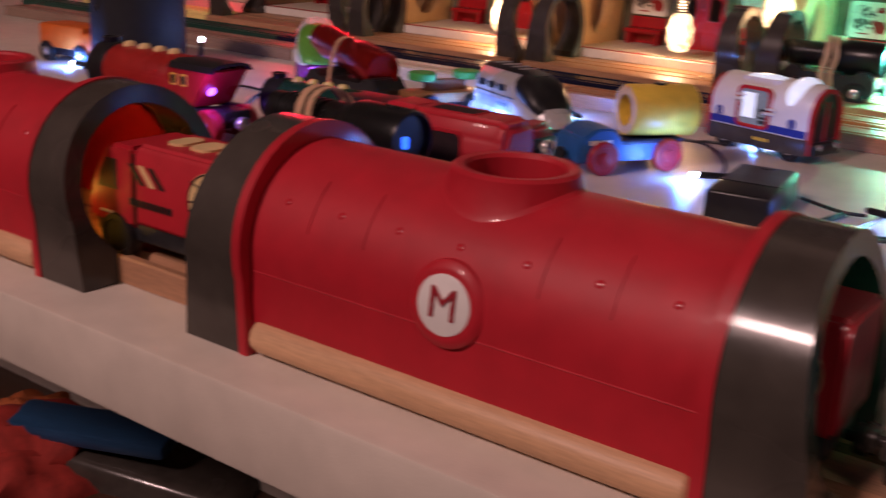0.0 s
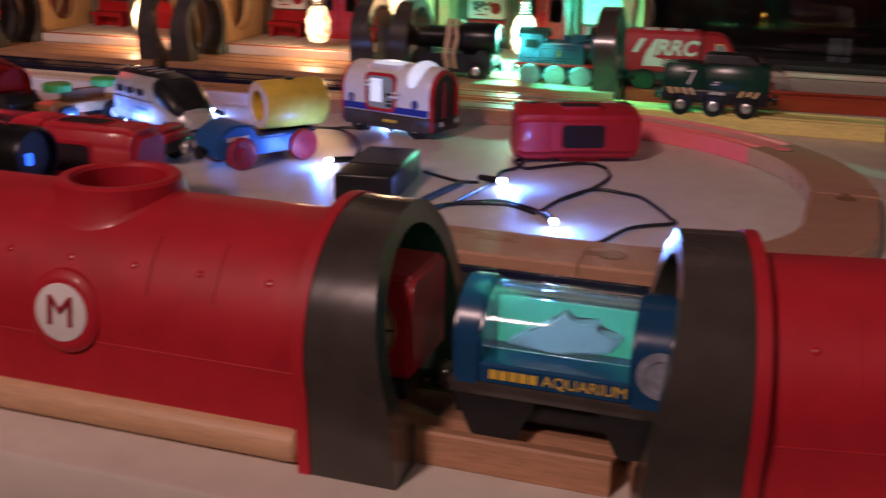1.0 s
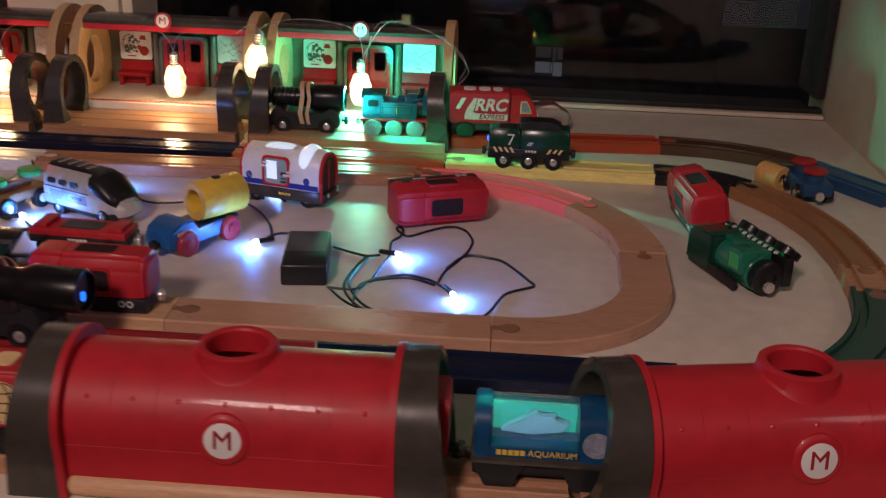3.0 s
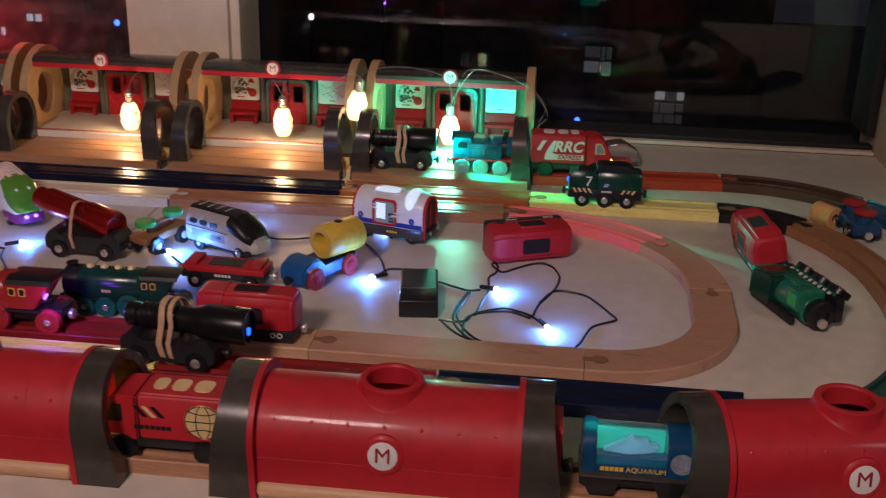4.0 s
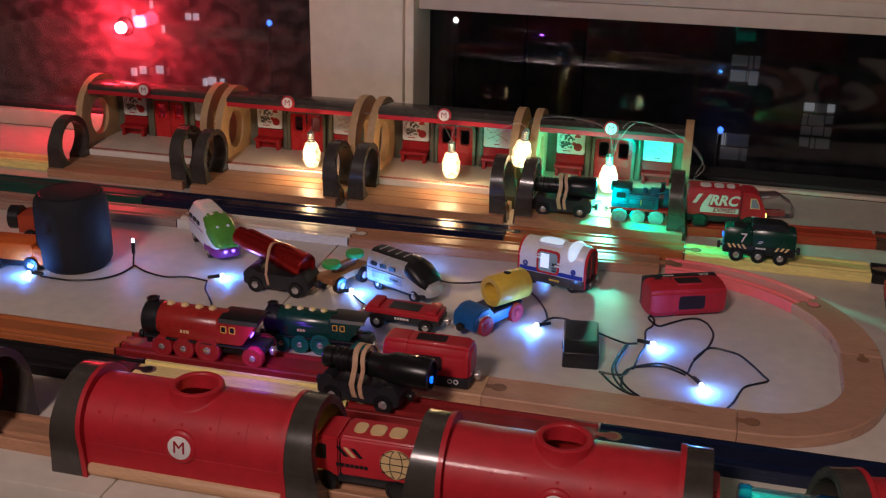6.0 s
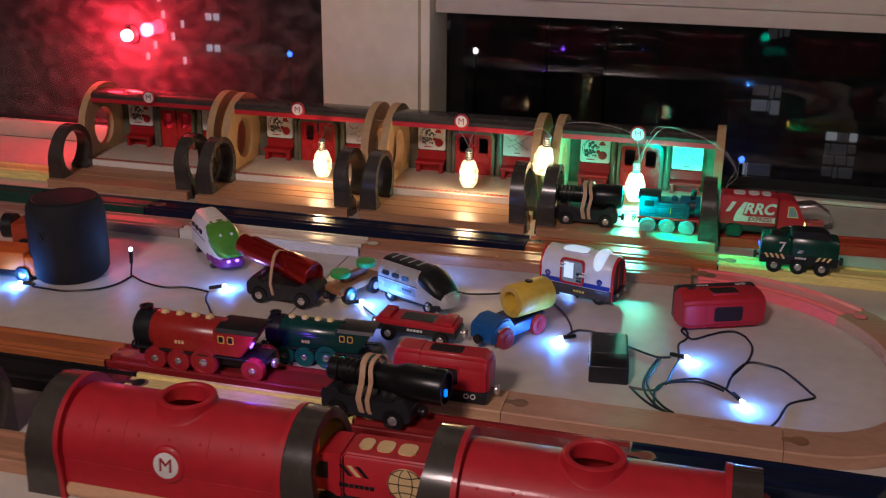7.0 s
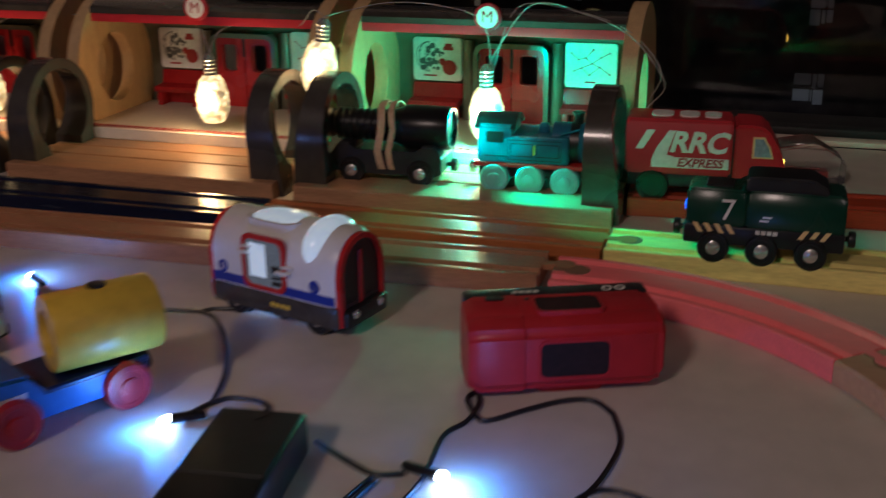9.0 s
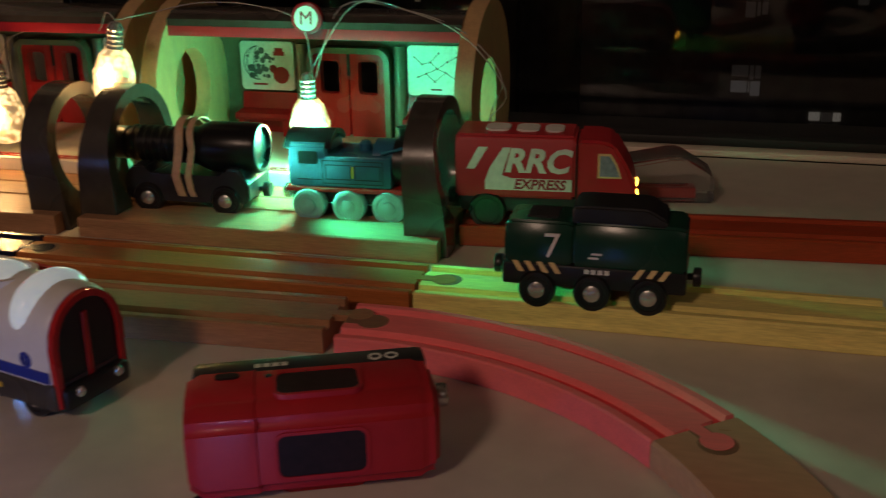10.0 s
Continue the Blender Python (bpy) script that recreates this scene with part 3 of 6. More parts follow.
            s = B()
            lathe(s, [(0.62, 0), (0.5, 0.03), (0.001, 0.03)], (-5.25, 13.885, 6.3), (0, -1, 0), 14)
            lathe(s, [(0.3, 0), (0.25, 0.03), (0.001, 0.03)], (-5.85, 13.885, 6.75), (0, -1, 0), 12)
            box(s, (-5.35, 13.885, 7.85), (0.85, 0.03, 0.28))
            box(s, (-5.35, 13.885, 8.1), (0.6, 0.03, 0.3))
            box(s, (-6.9, 13.88, 5.62), (1.1, 0.03, 0.14))
            part("print", s, REDINK, p, "red print in plain shapes")
        else:
            stops = [(4.75, 7.9), (5.3, 7.4), (5.9, 7.55), (6.4, 7.1), (7.0, 6.85), (7.8, 6.3), (5.0, 6.5), (5.6, 6.75), (7.1, 7.6), (7.75, 7.95), (6.5, 8.2), (6.2, 6.2)]
            for i, j in ((0, 1), (1, 2), (2, 3), (3, 4), (4, 5), (6, 7), (7, 3), (3, 8), (8, 9), (10, 2), (7, 11), (11, 4)):
                rod(s, (stops[i][0], 13.885, stops[i][1]), (stops[j][0], 13.885, stops[j][1]), 0.022, seg=5)
            for q in stops:
                lathe(s, [(0.075, 0), (0.06, 0.03), (0.001, 0.03)], (q[0], 13.885, q[1]), (0, -1, 0), 8)
            box(s, (6.3, 13.88, 5.65), (0.8, 0.04, 0.12))
            part("print", s, REDINK, p, "thin red map lines")
        s = B()
        prism(s, [(12.3, 3.5), (12.45, 3.75), (13.85, 3.85), (14.1, 5.0), (14.3, 5.0), (14.3, 3.3), (12.45, 3.28)], sx * 6.3 - 2.1, sx * 6.3 + 2.1)
        bench = part("bench", s, BENCH, t, "red bench", 30)
        for bx in (-1.7, 1.7):
            part("bench_leg", box(B(), (sx * 6.3 + bx, 13.2, 2.7), (0.5, 1.5, 1.25), 0.1), BENCH, bench)
        part("bench_skirt", box(B(), (sx * 6.3, 13.9, 2.7), (3.0, 0.3, 1.25), 0.08, 1), BENCH, bench)
    # sign over the roof edge
    s = B()
    lathe(s, [(1.0, 0), (1.0, 0.35), (0.92, 0.4)], (0, 6.4, 11.55), (0, -1, 0.05), 28)
    sign = part("sign", s, RED, t, "round sign with the letter M")
    s = B()
    lathe(s, [(0.78, 0.38), (0.78, 0.44)], (0, 6.4, 11.55), (0, -1, 0.05), 28)
    part("disc", s, WHITE, sign, "white disc")
    letters("letter", "M", 1.2, Matrix.Translation((0, 5.95 * CM, 11.56 * CM)) @ pose(0, 0, 0, 87, 0, 0), MARK, sign, 0.02)
    # grey arches over the track at the two ends
    for sx in (-1, 1):
        o, i = arch_outline(4.05, 8.3, 3.2, 4.3)
        s = B()
        strip(s, o, i, sx * (L - 2.1), sx * (L + 0.4))
        for v in s.verts:
            if abs(v.co.x) > L:
                v.co.x -= sx * 0.85 * min(1, max(0, (v.co.z - 1.5) / 5))
        bmesh.ops.bevel(s, geom=[e for e in s.edges if len(e.link_faces) == 2 and e.calc_face_angle(0) > 1.0], offset=0.12, segments=2, affect="EDGES")
        part("track_arch", s, GREY, t, "dark grey arch over the track", 30)
    return t


st = station(-16.0, SY)
for x in (-39.6, -63.3, -87.0):
    copy_thing(st, at(x, SY + (0.8 if x < -80 else 0)))

# ---- toy vehicles ----
EGREEN = mat("engine_green_paint", (0.005, 0.044, 0.027), 0.25, var=0.12, bump=0.1)
WBLUE = mat("wagon_blue_paint", (0.015, 0.11, 0.34), 0.35, var=0.12, bump=0.1)
NAVYP = mat("navy_plastic", (0.006, 0.016, 0.075), 0.35, var=0.12)
DGREY = mat("dark_grey_plastic", (0.021, 0.021, 0.024), 0.32, var=0.2, bump=0.1)
CREAM = mat("cream_paint", (0.78, 0.56, 0.27), 0.4, var=0.08)
YELP = mat("yellow_paint", (0.75, 0.50, 0.06), 0.4, var=0.1)
TYRE = mat("black_wheel", (0.010, 0.010, 0.011), 0.3, var=0.2)
REDWH = mat("red_wheel", (0.34, 0.018, 0.024), 0.35, var=0.1)
GREENWH = mat("green_wheel", (0.012, 0.11, 0.085), 0.3, var=0.1)
FISHB = mat("fish_blue", (0.20, 0.46, 0.55), 0.3, var=0.1)
PALEWH = mat("pale_blue_wheel", (0.22, 0.52, 0.55), 0.35, var=0.1)
RUBBER = mat("rubber_band", (0.58, 0.36, 0.22), 0.55, var=0.15, scale=60)
TORCHRED = mat("anodised_red", (0.42, 0.02, 0.015), 0.22, metal=0.75, var=0.1, bump=0.15)
TORCHBLK = mat("anodised_black", (0.012, 0.012, 0.013), 0.3, metal=0.3, var=0.15, bump=0.15)
COPPER = mat("copper_ring", (0.55, 0.16, 0.10), 0.35, metal=0.6, var=0.1)
LIME = mat("lime_plastic", (0.10, 0.28, 0.03), 0.3, var=0.1)
PURPLE = mat("purple_plastic", (0.22, 0.03, 0.20), 0.3, var=0.1)
LEAF = mat("green_paint", (0.045, 0.40, 0.09), 0.4, var=0.1)
SILVER = mat("silver_paint", (0.62, 0.62, 0.63), 0.28, metal=0.35, var=0.08)
PANELG = mat("grey_print_panel", (0.26, 0.29, 0.36), 0.35, var=0.25, scale=60)
ROOFGLOW = mat("lit_roof_plastic", (0.8, 0.85, 0.9), 0.15, var=0.1, glow=(0.66, 0.86, 1.0), power=0.26)
BLUEP = mat("blue_print", (0.02, 0.04, 0.30), 0.35, var=0.08)
ORANGE = mat("orange_plastic", (0.68, 0.14, 0.02), 0.4, var=0.1)
GLOWB = mat("led_blue_glow", (0.02, 0.05, 0.3), 0.4, var=0, glow=(0.01, 0.12, 1.0), power=1.1)
GLOWV = mat("led_violet_glow", (0.4, 0.3, 1.0), 0.4, var=0, glow=(0.25, 0.08, 1.0), power=2.5)
GLOWG = mat("led_green_glow", (0.3, 1.0, 0.7), 0.4, var=0, glow=(0.05, 1.0, 0.60), power=9.0)
GLOWA = mat("led_amber_glow", (1.0, 0.7, 0.2), 0.4, var=0, glow=(1.0, 0.55, 0.08), power=7.0)
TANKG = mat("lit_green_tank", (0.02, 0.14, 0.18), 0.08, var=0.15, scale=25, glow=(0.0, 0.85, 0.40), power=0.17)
LEDGLASS = mat("led_tip", (1, 1, 1), 0.3, var=0, glow=(0.62, 0.82, 1.0), power=40.0)


def wheel(t, x, y, z, r, tyre=TYRE, hub=CHROME, w=0.7, label="", h=1.0):
    s = 1 if y > 0 else -1
    a = (x, y - s * w / 2, z)
    p = part("wheel", lathe(B(), [(r * 0.95, 0), (r, 0.06), (r, w - 0.12), (r * 0.93, w), (r * 0.72, w + 0.01), (r * 0.68, w - 0.04), (0.001, w - 0.04)], a, (0, s, 0), 28), tyre, t, label)
    if hub:
        part("hub", lathe(B(), [(r * 0.45 * h, w - 0.1), (r * 0.43 * h, w + 0.03), (r * 0.27 * h, w + 0.1), (0.001, w + 0.12)], a, (0, s, 0), 18), hub, p, "shiny metal hub")
    return p


def wheels(t, xs, half=1.45, r=0.9, tyre=TYRE, hub=CHROME, lift=0.0):
    for x in xs:
        for s in (-1, 1):
            wheel(t, x, s * half, r + lift, r, tyre, hub)


def coupling(t, x, z=1.3, s=1, material=CHROME):
    part("coupling", lathe(B(), [(0.16, 0), (0.16, 0.3), (0.44, 0.34), (0.46, 0.42), (0.46, 0.66), (0.42, 0.72), (0.001, 0.73)], (x, 0, z), (s, 0, 0), 18), material, t, "round magnet coupling")


def loft(bm, rows):
    """A skin over closed outlines, each given as points in space."""
    rings = [[bm.verts.new(p) for p in row] for row in rows]
    n = len(rings[0])
    for p, q in zip(rings, rings[1:]):
        for k in range(n):
            bm.faces.new((p[k], p[(k + 1) % n], q[(k + 1) % n], q[k]))
    bm.faces.new(rings[0][::-1])
    bm.faces.new(rings[-1])
    return bm


def bars(t, name, x, y, z, w, h, material, n=1, gap=0.15, label=""):
    """Unreadable lettering on a side wall, as plain bars."""
    s = B()
    bw = (w - gap * (n - 1)) / n
    for k in range(n):
        box(s, (x - w / 2 + bw / 2 + k * (bw + gap), y, z), (bw, 0.03, h))
    return part(name, s, material, t, label)


def side(x, y, z, ry=0):
    """A pose for lettering on a wall that faces the front."""
    return pose(x * CM, y * CM, z * CM, 90, ry, 0)


def freight_engine(m):
    t = thing("freight_engine", "dark green toy shunting engine numbered 7 with hazard stripes", "toy engine", m)
    part("chassis", box(B(), (0, 0, 1.62), (8.9, 3.3, 1.1), 0.15), BLACK, t, "black chassis")
    for name, x0, x1, top, w in (("hood", -4.35, -0.95, 4.12, 1.66), ("engine_body", -0.98, 4.4, 4.2, 1.72)):
        s = B()
        o = [(-w, 2.15), (w, 2.15), (w, top - 0.75), (w - 0.4, top), (-w + 0.4, top), (-w, top - 0.75)]
        loft(s, [[(x0, y * 0.96, 2.15 + (z - 2.15) * 0.92) for y, z in o], [(x0 + 0.25, y, z) for y, z in o], [(x1 - 0.25, y, z) for y, z in o], [(x1, y * 0.96, 2.15 + (z - 2.15) * 0.92) for y, z in o]])
        bmesh.ops.bevel(s, geom=s.edges[:], offset=0.12, segments=2, affect="EDGES")
        part(name, s, EGREEN, t, "dark green painted body", 40)
    s = B()
    o = [(-1.35, 4.1), (1.35, 4.1), (1.2, 4.85), (-1.2, 4.85)]
    loft(s, [[(-1.1, y, z) for y, z in o], [(-0.6, y, z + 0.08) for y, z in o], [(2.5, y, z + 0.08) for y, z in o], [(3.4, y, 4.1 + (z - 4.1) * 0.45) for y, z in o]])
    bmesh.ops.bevel(s, geom=s.edges[:], offset=0.1, segments=2, affect="EDGES")
    part("cab", s, BLACK, t, "black raised cab")
    part("walkway", box(B(), (-2.6, 0, 4.12), (1.6, 1.6, 0.2), 0.06, 1), BLACK, t, "dark top plate")
    for sy in (-1, 1):
        for x in (-3.6, -3.0, -2.4, -1.8, 1.9, 2.5, 3.1):
            s = B()
            lean = -0.35 if x < 0 else 0.35
            prism(s, [(x, 1.75), (x + 0.28, 1.75), (x + 0.28 + lean, 2.28), (x + lean, 2.28)], sy * 1.62, sy * 1.68, "y")
            part("hazard_stripe", s, CREAM, t, "cream hazard stripe")
        bars(t, "lettering", 0.2, sy * 1.665, 1.95, 1.2, 0.22, POSTER, 4, 0.08, "pale maker's lettering")
    letters("number", "7", 1.7, side(-2.0, -1.68, 3.05), WHITE, t, 0.03)
    s = B()
    for dz, dx in ((0.1, 0.08), (-0.1, -0.08)):
        box(s, (0.1 + dx, -1.74, 2.75 + dz), (0.5, 0.04, 0.09))
    part("switch_mark", s, WHITE, t, "white arrow mark")
    wheels(t, (-2.7, 0, 2.7), 1.45, 0.92)
    coupling(t, 4.4, 1.45, 1, BLACK)
    coupling(t, -4.4, 1.45, -1, BLACK)
    part("tail_lamp", lathe(B(), [(0.3, 0), (0.3, 0.12), (0.001, 0.18)], (-4.45, 0.9, 2.5), (-1, 0, 0), 14), GLOWB, t, "blue glowing lamp")
    return t


freight_engine(at(4.2, 90.6, 0.95) @ Matrix.Diagonal((0.955, 1.0, 1.01, 1)))


DIMGLASS = mat("dim_clear_plastic", (0.12, 0.13, 0.14), 0.08, var=0.3, scale=80, glow=(0.72, 0.86, 1.0), power=0.05)


def metro_car(m):
    t = thing("metro_car", "white and blue toy metro car with red framed door, lit inside", "toy train", m)
    o = [(-1.95, 1.35), (-2.0, 2.2), (-2.0, 3.3)] + arc(0, 3.25, 2.0, 172, 8, 14) + [(2.0, 3.3), (2.0, 2.2), (1.95, 1.35)]
    s = B()
    loft(s, [[(-4.3, y * 0.93, 1.35 + (z - 1.35) * 0.93) for y, z in o], [(-4.0, y, z) for y, z in o], [(3.9, y, z) for y, z in o], [(4.2, y * 0.96, 1.35 + (z - 1.35) * 0.96) for y, z in o]])
    part("shell", s, WHITE, t, "white plastic shell", 40)
    part("chassis", box(B(), (0, 0, 1.15), (8.7, 4.04, 1.25), 0.2), GREY, t, "dark grey chassis")
    for sy in (-1, 1):
        part("stripe", box(B(), (0, sy * 2.0, 2.02), (8.3, 0.06, 0.5), 0.02, 1), BLUEP, t, "blue waist band")
        s = B()
        frame_ring(s, rounded(2.95, 2.85, 0.5, 6, -0.4, 3.25), rounded(2.5, 2.4, 0.4, 6, -0.4, 3.25), sy * 1.9, sy * 2.14, "y", True)
        d = part("door", s, DOORRED, t, "red door frame")
        s = B()
        prism(s, rounded(2.54, 2.44, 0.4, 6, -0.4, 3.25), sy * 1.9, sy * 2.06, "y")
        part("door_glass", s, DIMGLASS, d, "dim clear door window")
        part("lit_board", box(B(), (-0.85, sy * 2.06, 3.35), (1.15, 0.04, 1.75), 0.015, 1), ROOFGLOW, d, "lit board behind the window")
        s = B()
        for z, h in ((3.05, 0.34), (2.6, 0.16), (2.3, 0.24)):
            box(s, (0.42, sy * 2.08, z), (0.62, 0.05, h), 0.02, 1)
        part("inner_works", s, DGREY, d, "dark louvres in the window")
        for x, w, z in ((-1.75, 0.75, 3.7), (0.95, 0.95, 3.0)):
            s = B()
            box(s, (x, sy * 2.2, z), (w, 0.2, 0.2), 0.07, 2)
            box(s, (x + 0.25, sy * 2.14, z + 0.3), (w * 0.8, 0.12, 0.16), 0.05, 2)
            part("door_clip", s, WHITE, d, "white plastic door clip")
        for x in (-3.4, 2.9):
            part("roundel", lathe(B(), [(0.34, 0), (0.34, 0.05), (0.2, 0.06), (0.2, 0.02), (0.001, 0.02)], (x, sy * 1.98, 2.6), (0, sy, 0), 18), BLUEP, t, "small blue roundel")
        bars(t, "lettering", 0.5, sy * 2.03, 1.15, 1.3, 0.22, YELP, 4, 0.08, "dull yellow maker's lettering")
    for name, c, r, label in (("roof_hatch", (-0.7, -0.1, 5.08), (1.75, 1.15, 0.3), "clear roof hatch lit from inside"),
                              ("roof_dome", (2.5, 0, 4.1), (1.12, 1.98, 1.5), "clear rounded roof dome lit from inside")):
        s = B()
        bmesh.ops.create_uvsphere(s, u_segments=28, v_segments=16, radius=1, matrix=Matrix.Translation(c) @ Matrix.Diagonal((*r, 1)))
        part(name, s, ROOFGLOW, t, label)
    part("hatch_rim", frame_ring(B(), rounded(3.8, 2.5, 1.0, 6, -0.7, -0.1), rounded(3.3, 2.05, 0.85, 6, -0.7, -0.1), 4.7, 5.18, "z", True), WHITE, t, "raised white rim round the hatch")
    part("door_stop", box(B(), (2.55, -1.1, 5.1), (0.3, 0.3, 0.2), 0.08), DOORRED, t, "tiny red catch on the dome")
    for sx in (1, -1):
        s = B()
        oo = [(-1.85, 0.7), (-1.9, 3.2)] + arc(0, 3.2, 1.85, 175, 5, 12) + [(1.9, 3.2), (1.85, 0.7)]
        ii = [(-1.6, 0.95), (-1.6, 3.2)] + arc(0, 3.2, 1.57, 175, 5, 12) + [(1.6, 3.2), (1.6, 0.95)]
        strip(s, oo, ii, sx * 4.0, sx * 4.5, True)
        part("front_frame", s, DOORRED, t, "red end frame")
        s = B()
        prism(s, ii, sx * 4.1, sx * 4.32)
        part("front_glass", s, BLACK, t, "dark end windows")
        part("front_post", box(B(), (sx * 4.36, 0, 2.6), (0.12, 0.3, 3.2), 0.04, 1), DOORRED, t, "red middle post")
        part("bumper", box(B(), (sx * 4.5, 0, 1.05), (0.6, 3.5, 0.9), 0.2), BLACK, t, "black end bumper")
        for y in (-1.05, 1.05):
            part("headlight", lathe(B(), [(0.22, 0), (0.22, 0.1), (0.16, 0.16), (0.001, 0.18)], (sx * 4.76, y, 1.25), (sx, 0, 0), 14), CHROME, t, "small bright headlight")
    wheels(t, (-2.8, 2.8), 1.5, 0.8)
    return t


metro_car(at(-18.7, 78.3, 0, 0, 0, -15) @ Matrix.Diagonal((0.95, 0.97, 1.02, 1)))


# shell has no holes; plates coloured dark for the shade inside the carriage
INSHADE = mat("inside_shade_red", (0.020, 0.008, 0.010), 0.9, var=0.3, scale=60)


def carriage(m, label, ends=(1, -1)):
    t = thing("carriage", label, "toy train", m)
    s = B()
    o = [(-1.8, 1.3), (1.8, 1.3), (1.85, 3.6), (1.3, 4.6), (-1.3, 4.6), (-1.85, 3.6)]
    loft(s, [[(-4.35, y * 0.86, 1.3 + (z - 1.3) * 0.90) for y, z in o], [(-3.9, y, z) for y, z in o], [(3.9, y, z) for y, z in o], [(4.35, y * 0.86, 1.3 + (z - 1.3) * 0.90) for y, z in o]])
    bmesh.ops.bevel(s, geom=s.edges[:], offset=0.28, segments=3, affect="EDGES")
    part("shell", s, RED, t, "glossy red rounded shell", 50)
    s = B()
    loft(s, [[(-4.39, y * 0.88, 1.3 + (z - 1.3) * 0.92) for y, z in o], [(-3.9, y * 1.025, 1.3 + (z - 1.3) * 1.02) for y, z in o], [(-2.0, y * 1.025, 1.3 + (z - 1.3) * 1.02) for y, z in o], [(-1.95, y * 0.98, 1.3 + (z - 1.3) * 0.98) for y, z in o]])
    bmesh.ops.bevel(s, geom=[e for e in s.edges if abs(e.verts[0].co.x - e.verts[1].co.x) > 0.3], offset=0.28, segments=3, affect="EDGES")
    part("end_shell", s, RED, t, "red end shell behind a seam", 50)
    part("chassis", box(B(), (0, 0, 0.9), (8.5, 3.5, 1.2), 0.22), DGREY, t, "dark grey chassis")
    for sy in (-1, 1):
        s = B()
        frame_ring(s, rounded(3.1, 1.9, 0.42, 5, 0.2, 2.85), rounded(2.85, 1.6, 0.34, 5, 0.2, 2.85), sy * 1.7, sy * 1.925, "y")
        f = part("window", s, RED, t, "red window rim")
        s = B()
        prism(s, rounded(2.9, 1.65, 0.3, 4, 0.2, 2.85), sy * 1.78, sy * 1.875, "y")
        part("window_inside_shade", s, INSHADE, f, "window plate coloured dark as the shaded inside")
        s = B()
        prism(s, rounded(0.85, 0.4, 0.19, 5, -2.95, 2.0), sy * 1.78, sy * 1.94, "y")
        part("side_vent", s, DGREY, t, "dark oval vent")
        part("rivet", lathe(B(), [(0.13, 0), (0.11, 0.05), (0.001, 0.07)], (-1.5, sy * 1.81, 2.05), (0, sy, 0), 10), DGREY, t, "small dark rivet")
        bars(t, "lettering", -1.4, sy * 1.765, 1.05, 1.2, 0.24, POSTER, 4, 0.08, "pale maker's lettering")
        for x in (2.4, 3.0):
            part("ring_mark", lathe(B(), [(0.26, 0), (0.26, 0.04), (0.16, 0.04), (0.16, 0)], (x, sy * 1.74, 1.05), (0, sy, 0), 14), POSTER, t, "pale printed ring")
    s = B()
    frame_ring(s, rounded(3.25, 1.85, 0.4, 5, 0.2, 0), rounded(3.0, 1.6, 0.3, 5, 0.2, 0), 4.5, 4.655, "z")
    f = part("roof_hatch", s, RED, t, "raised hatch rim")
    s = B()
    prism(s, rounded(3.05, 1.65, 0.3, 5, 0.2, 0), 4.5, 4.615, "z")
    part("hatch_inside_shade", s, INSHADE, f, "hatch plate coloured dark as the shaded inside")
    wheels(t, (-2.7, 2.7), 1.15, 0.8)
    for sx in ends:
        coupling(t, sx * 4.3, 1.2, sx)
    return t


carriage(at(-26.6, LB + 0.2, 0.95) @ Matrix.Scale(0.96, 4), "red plastic toy carriage standing on the beech loop")
# lying on its side, wheels turned to the back
carriage(at(-3.2, 72.5, 1.95, 0, 0, 23) @ at(0, 3.6, 0, 90, 0, 0) @ at(0, 0, -1.2), "red toy carriage lying on its side on the sill", (1,))
carriage(at(20.3, 76.9, 0.2, 0, 0, -83) @ at(0, 0, 0, 12, 0, 0), "red toy carriage tilted over near the outer curve")


ENGRED = mat("engine_red_paint", (0.33, 0.020, 0.015), 0.3, var=0.12, bump=0.08)


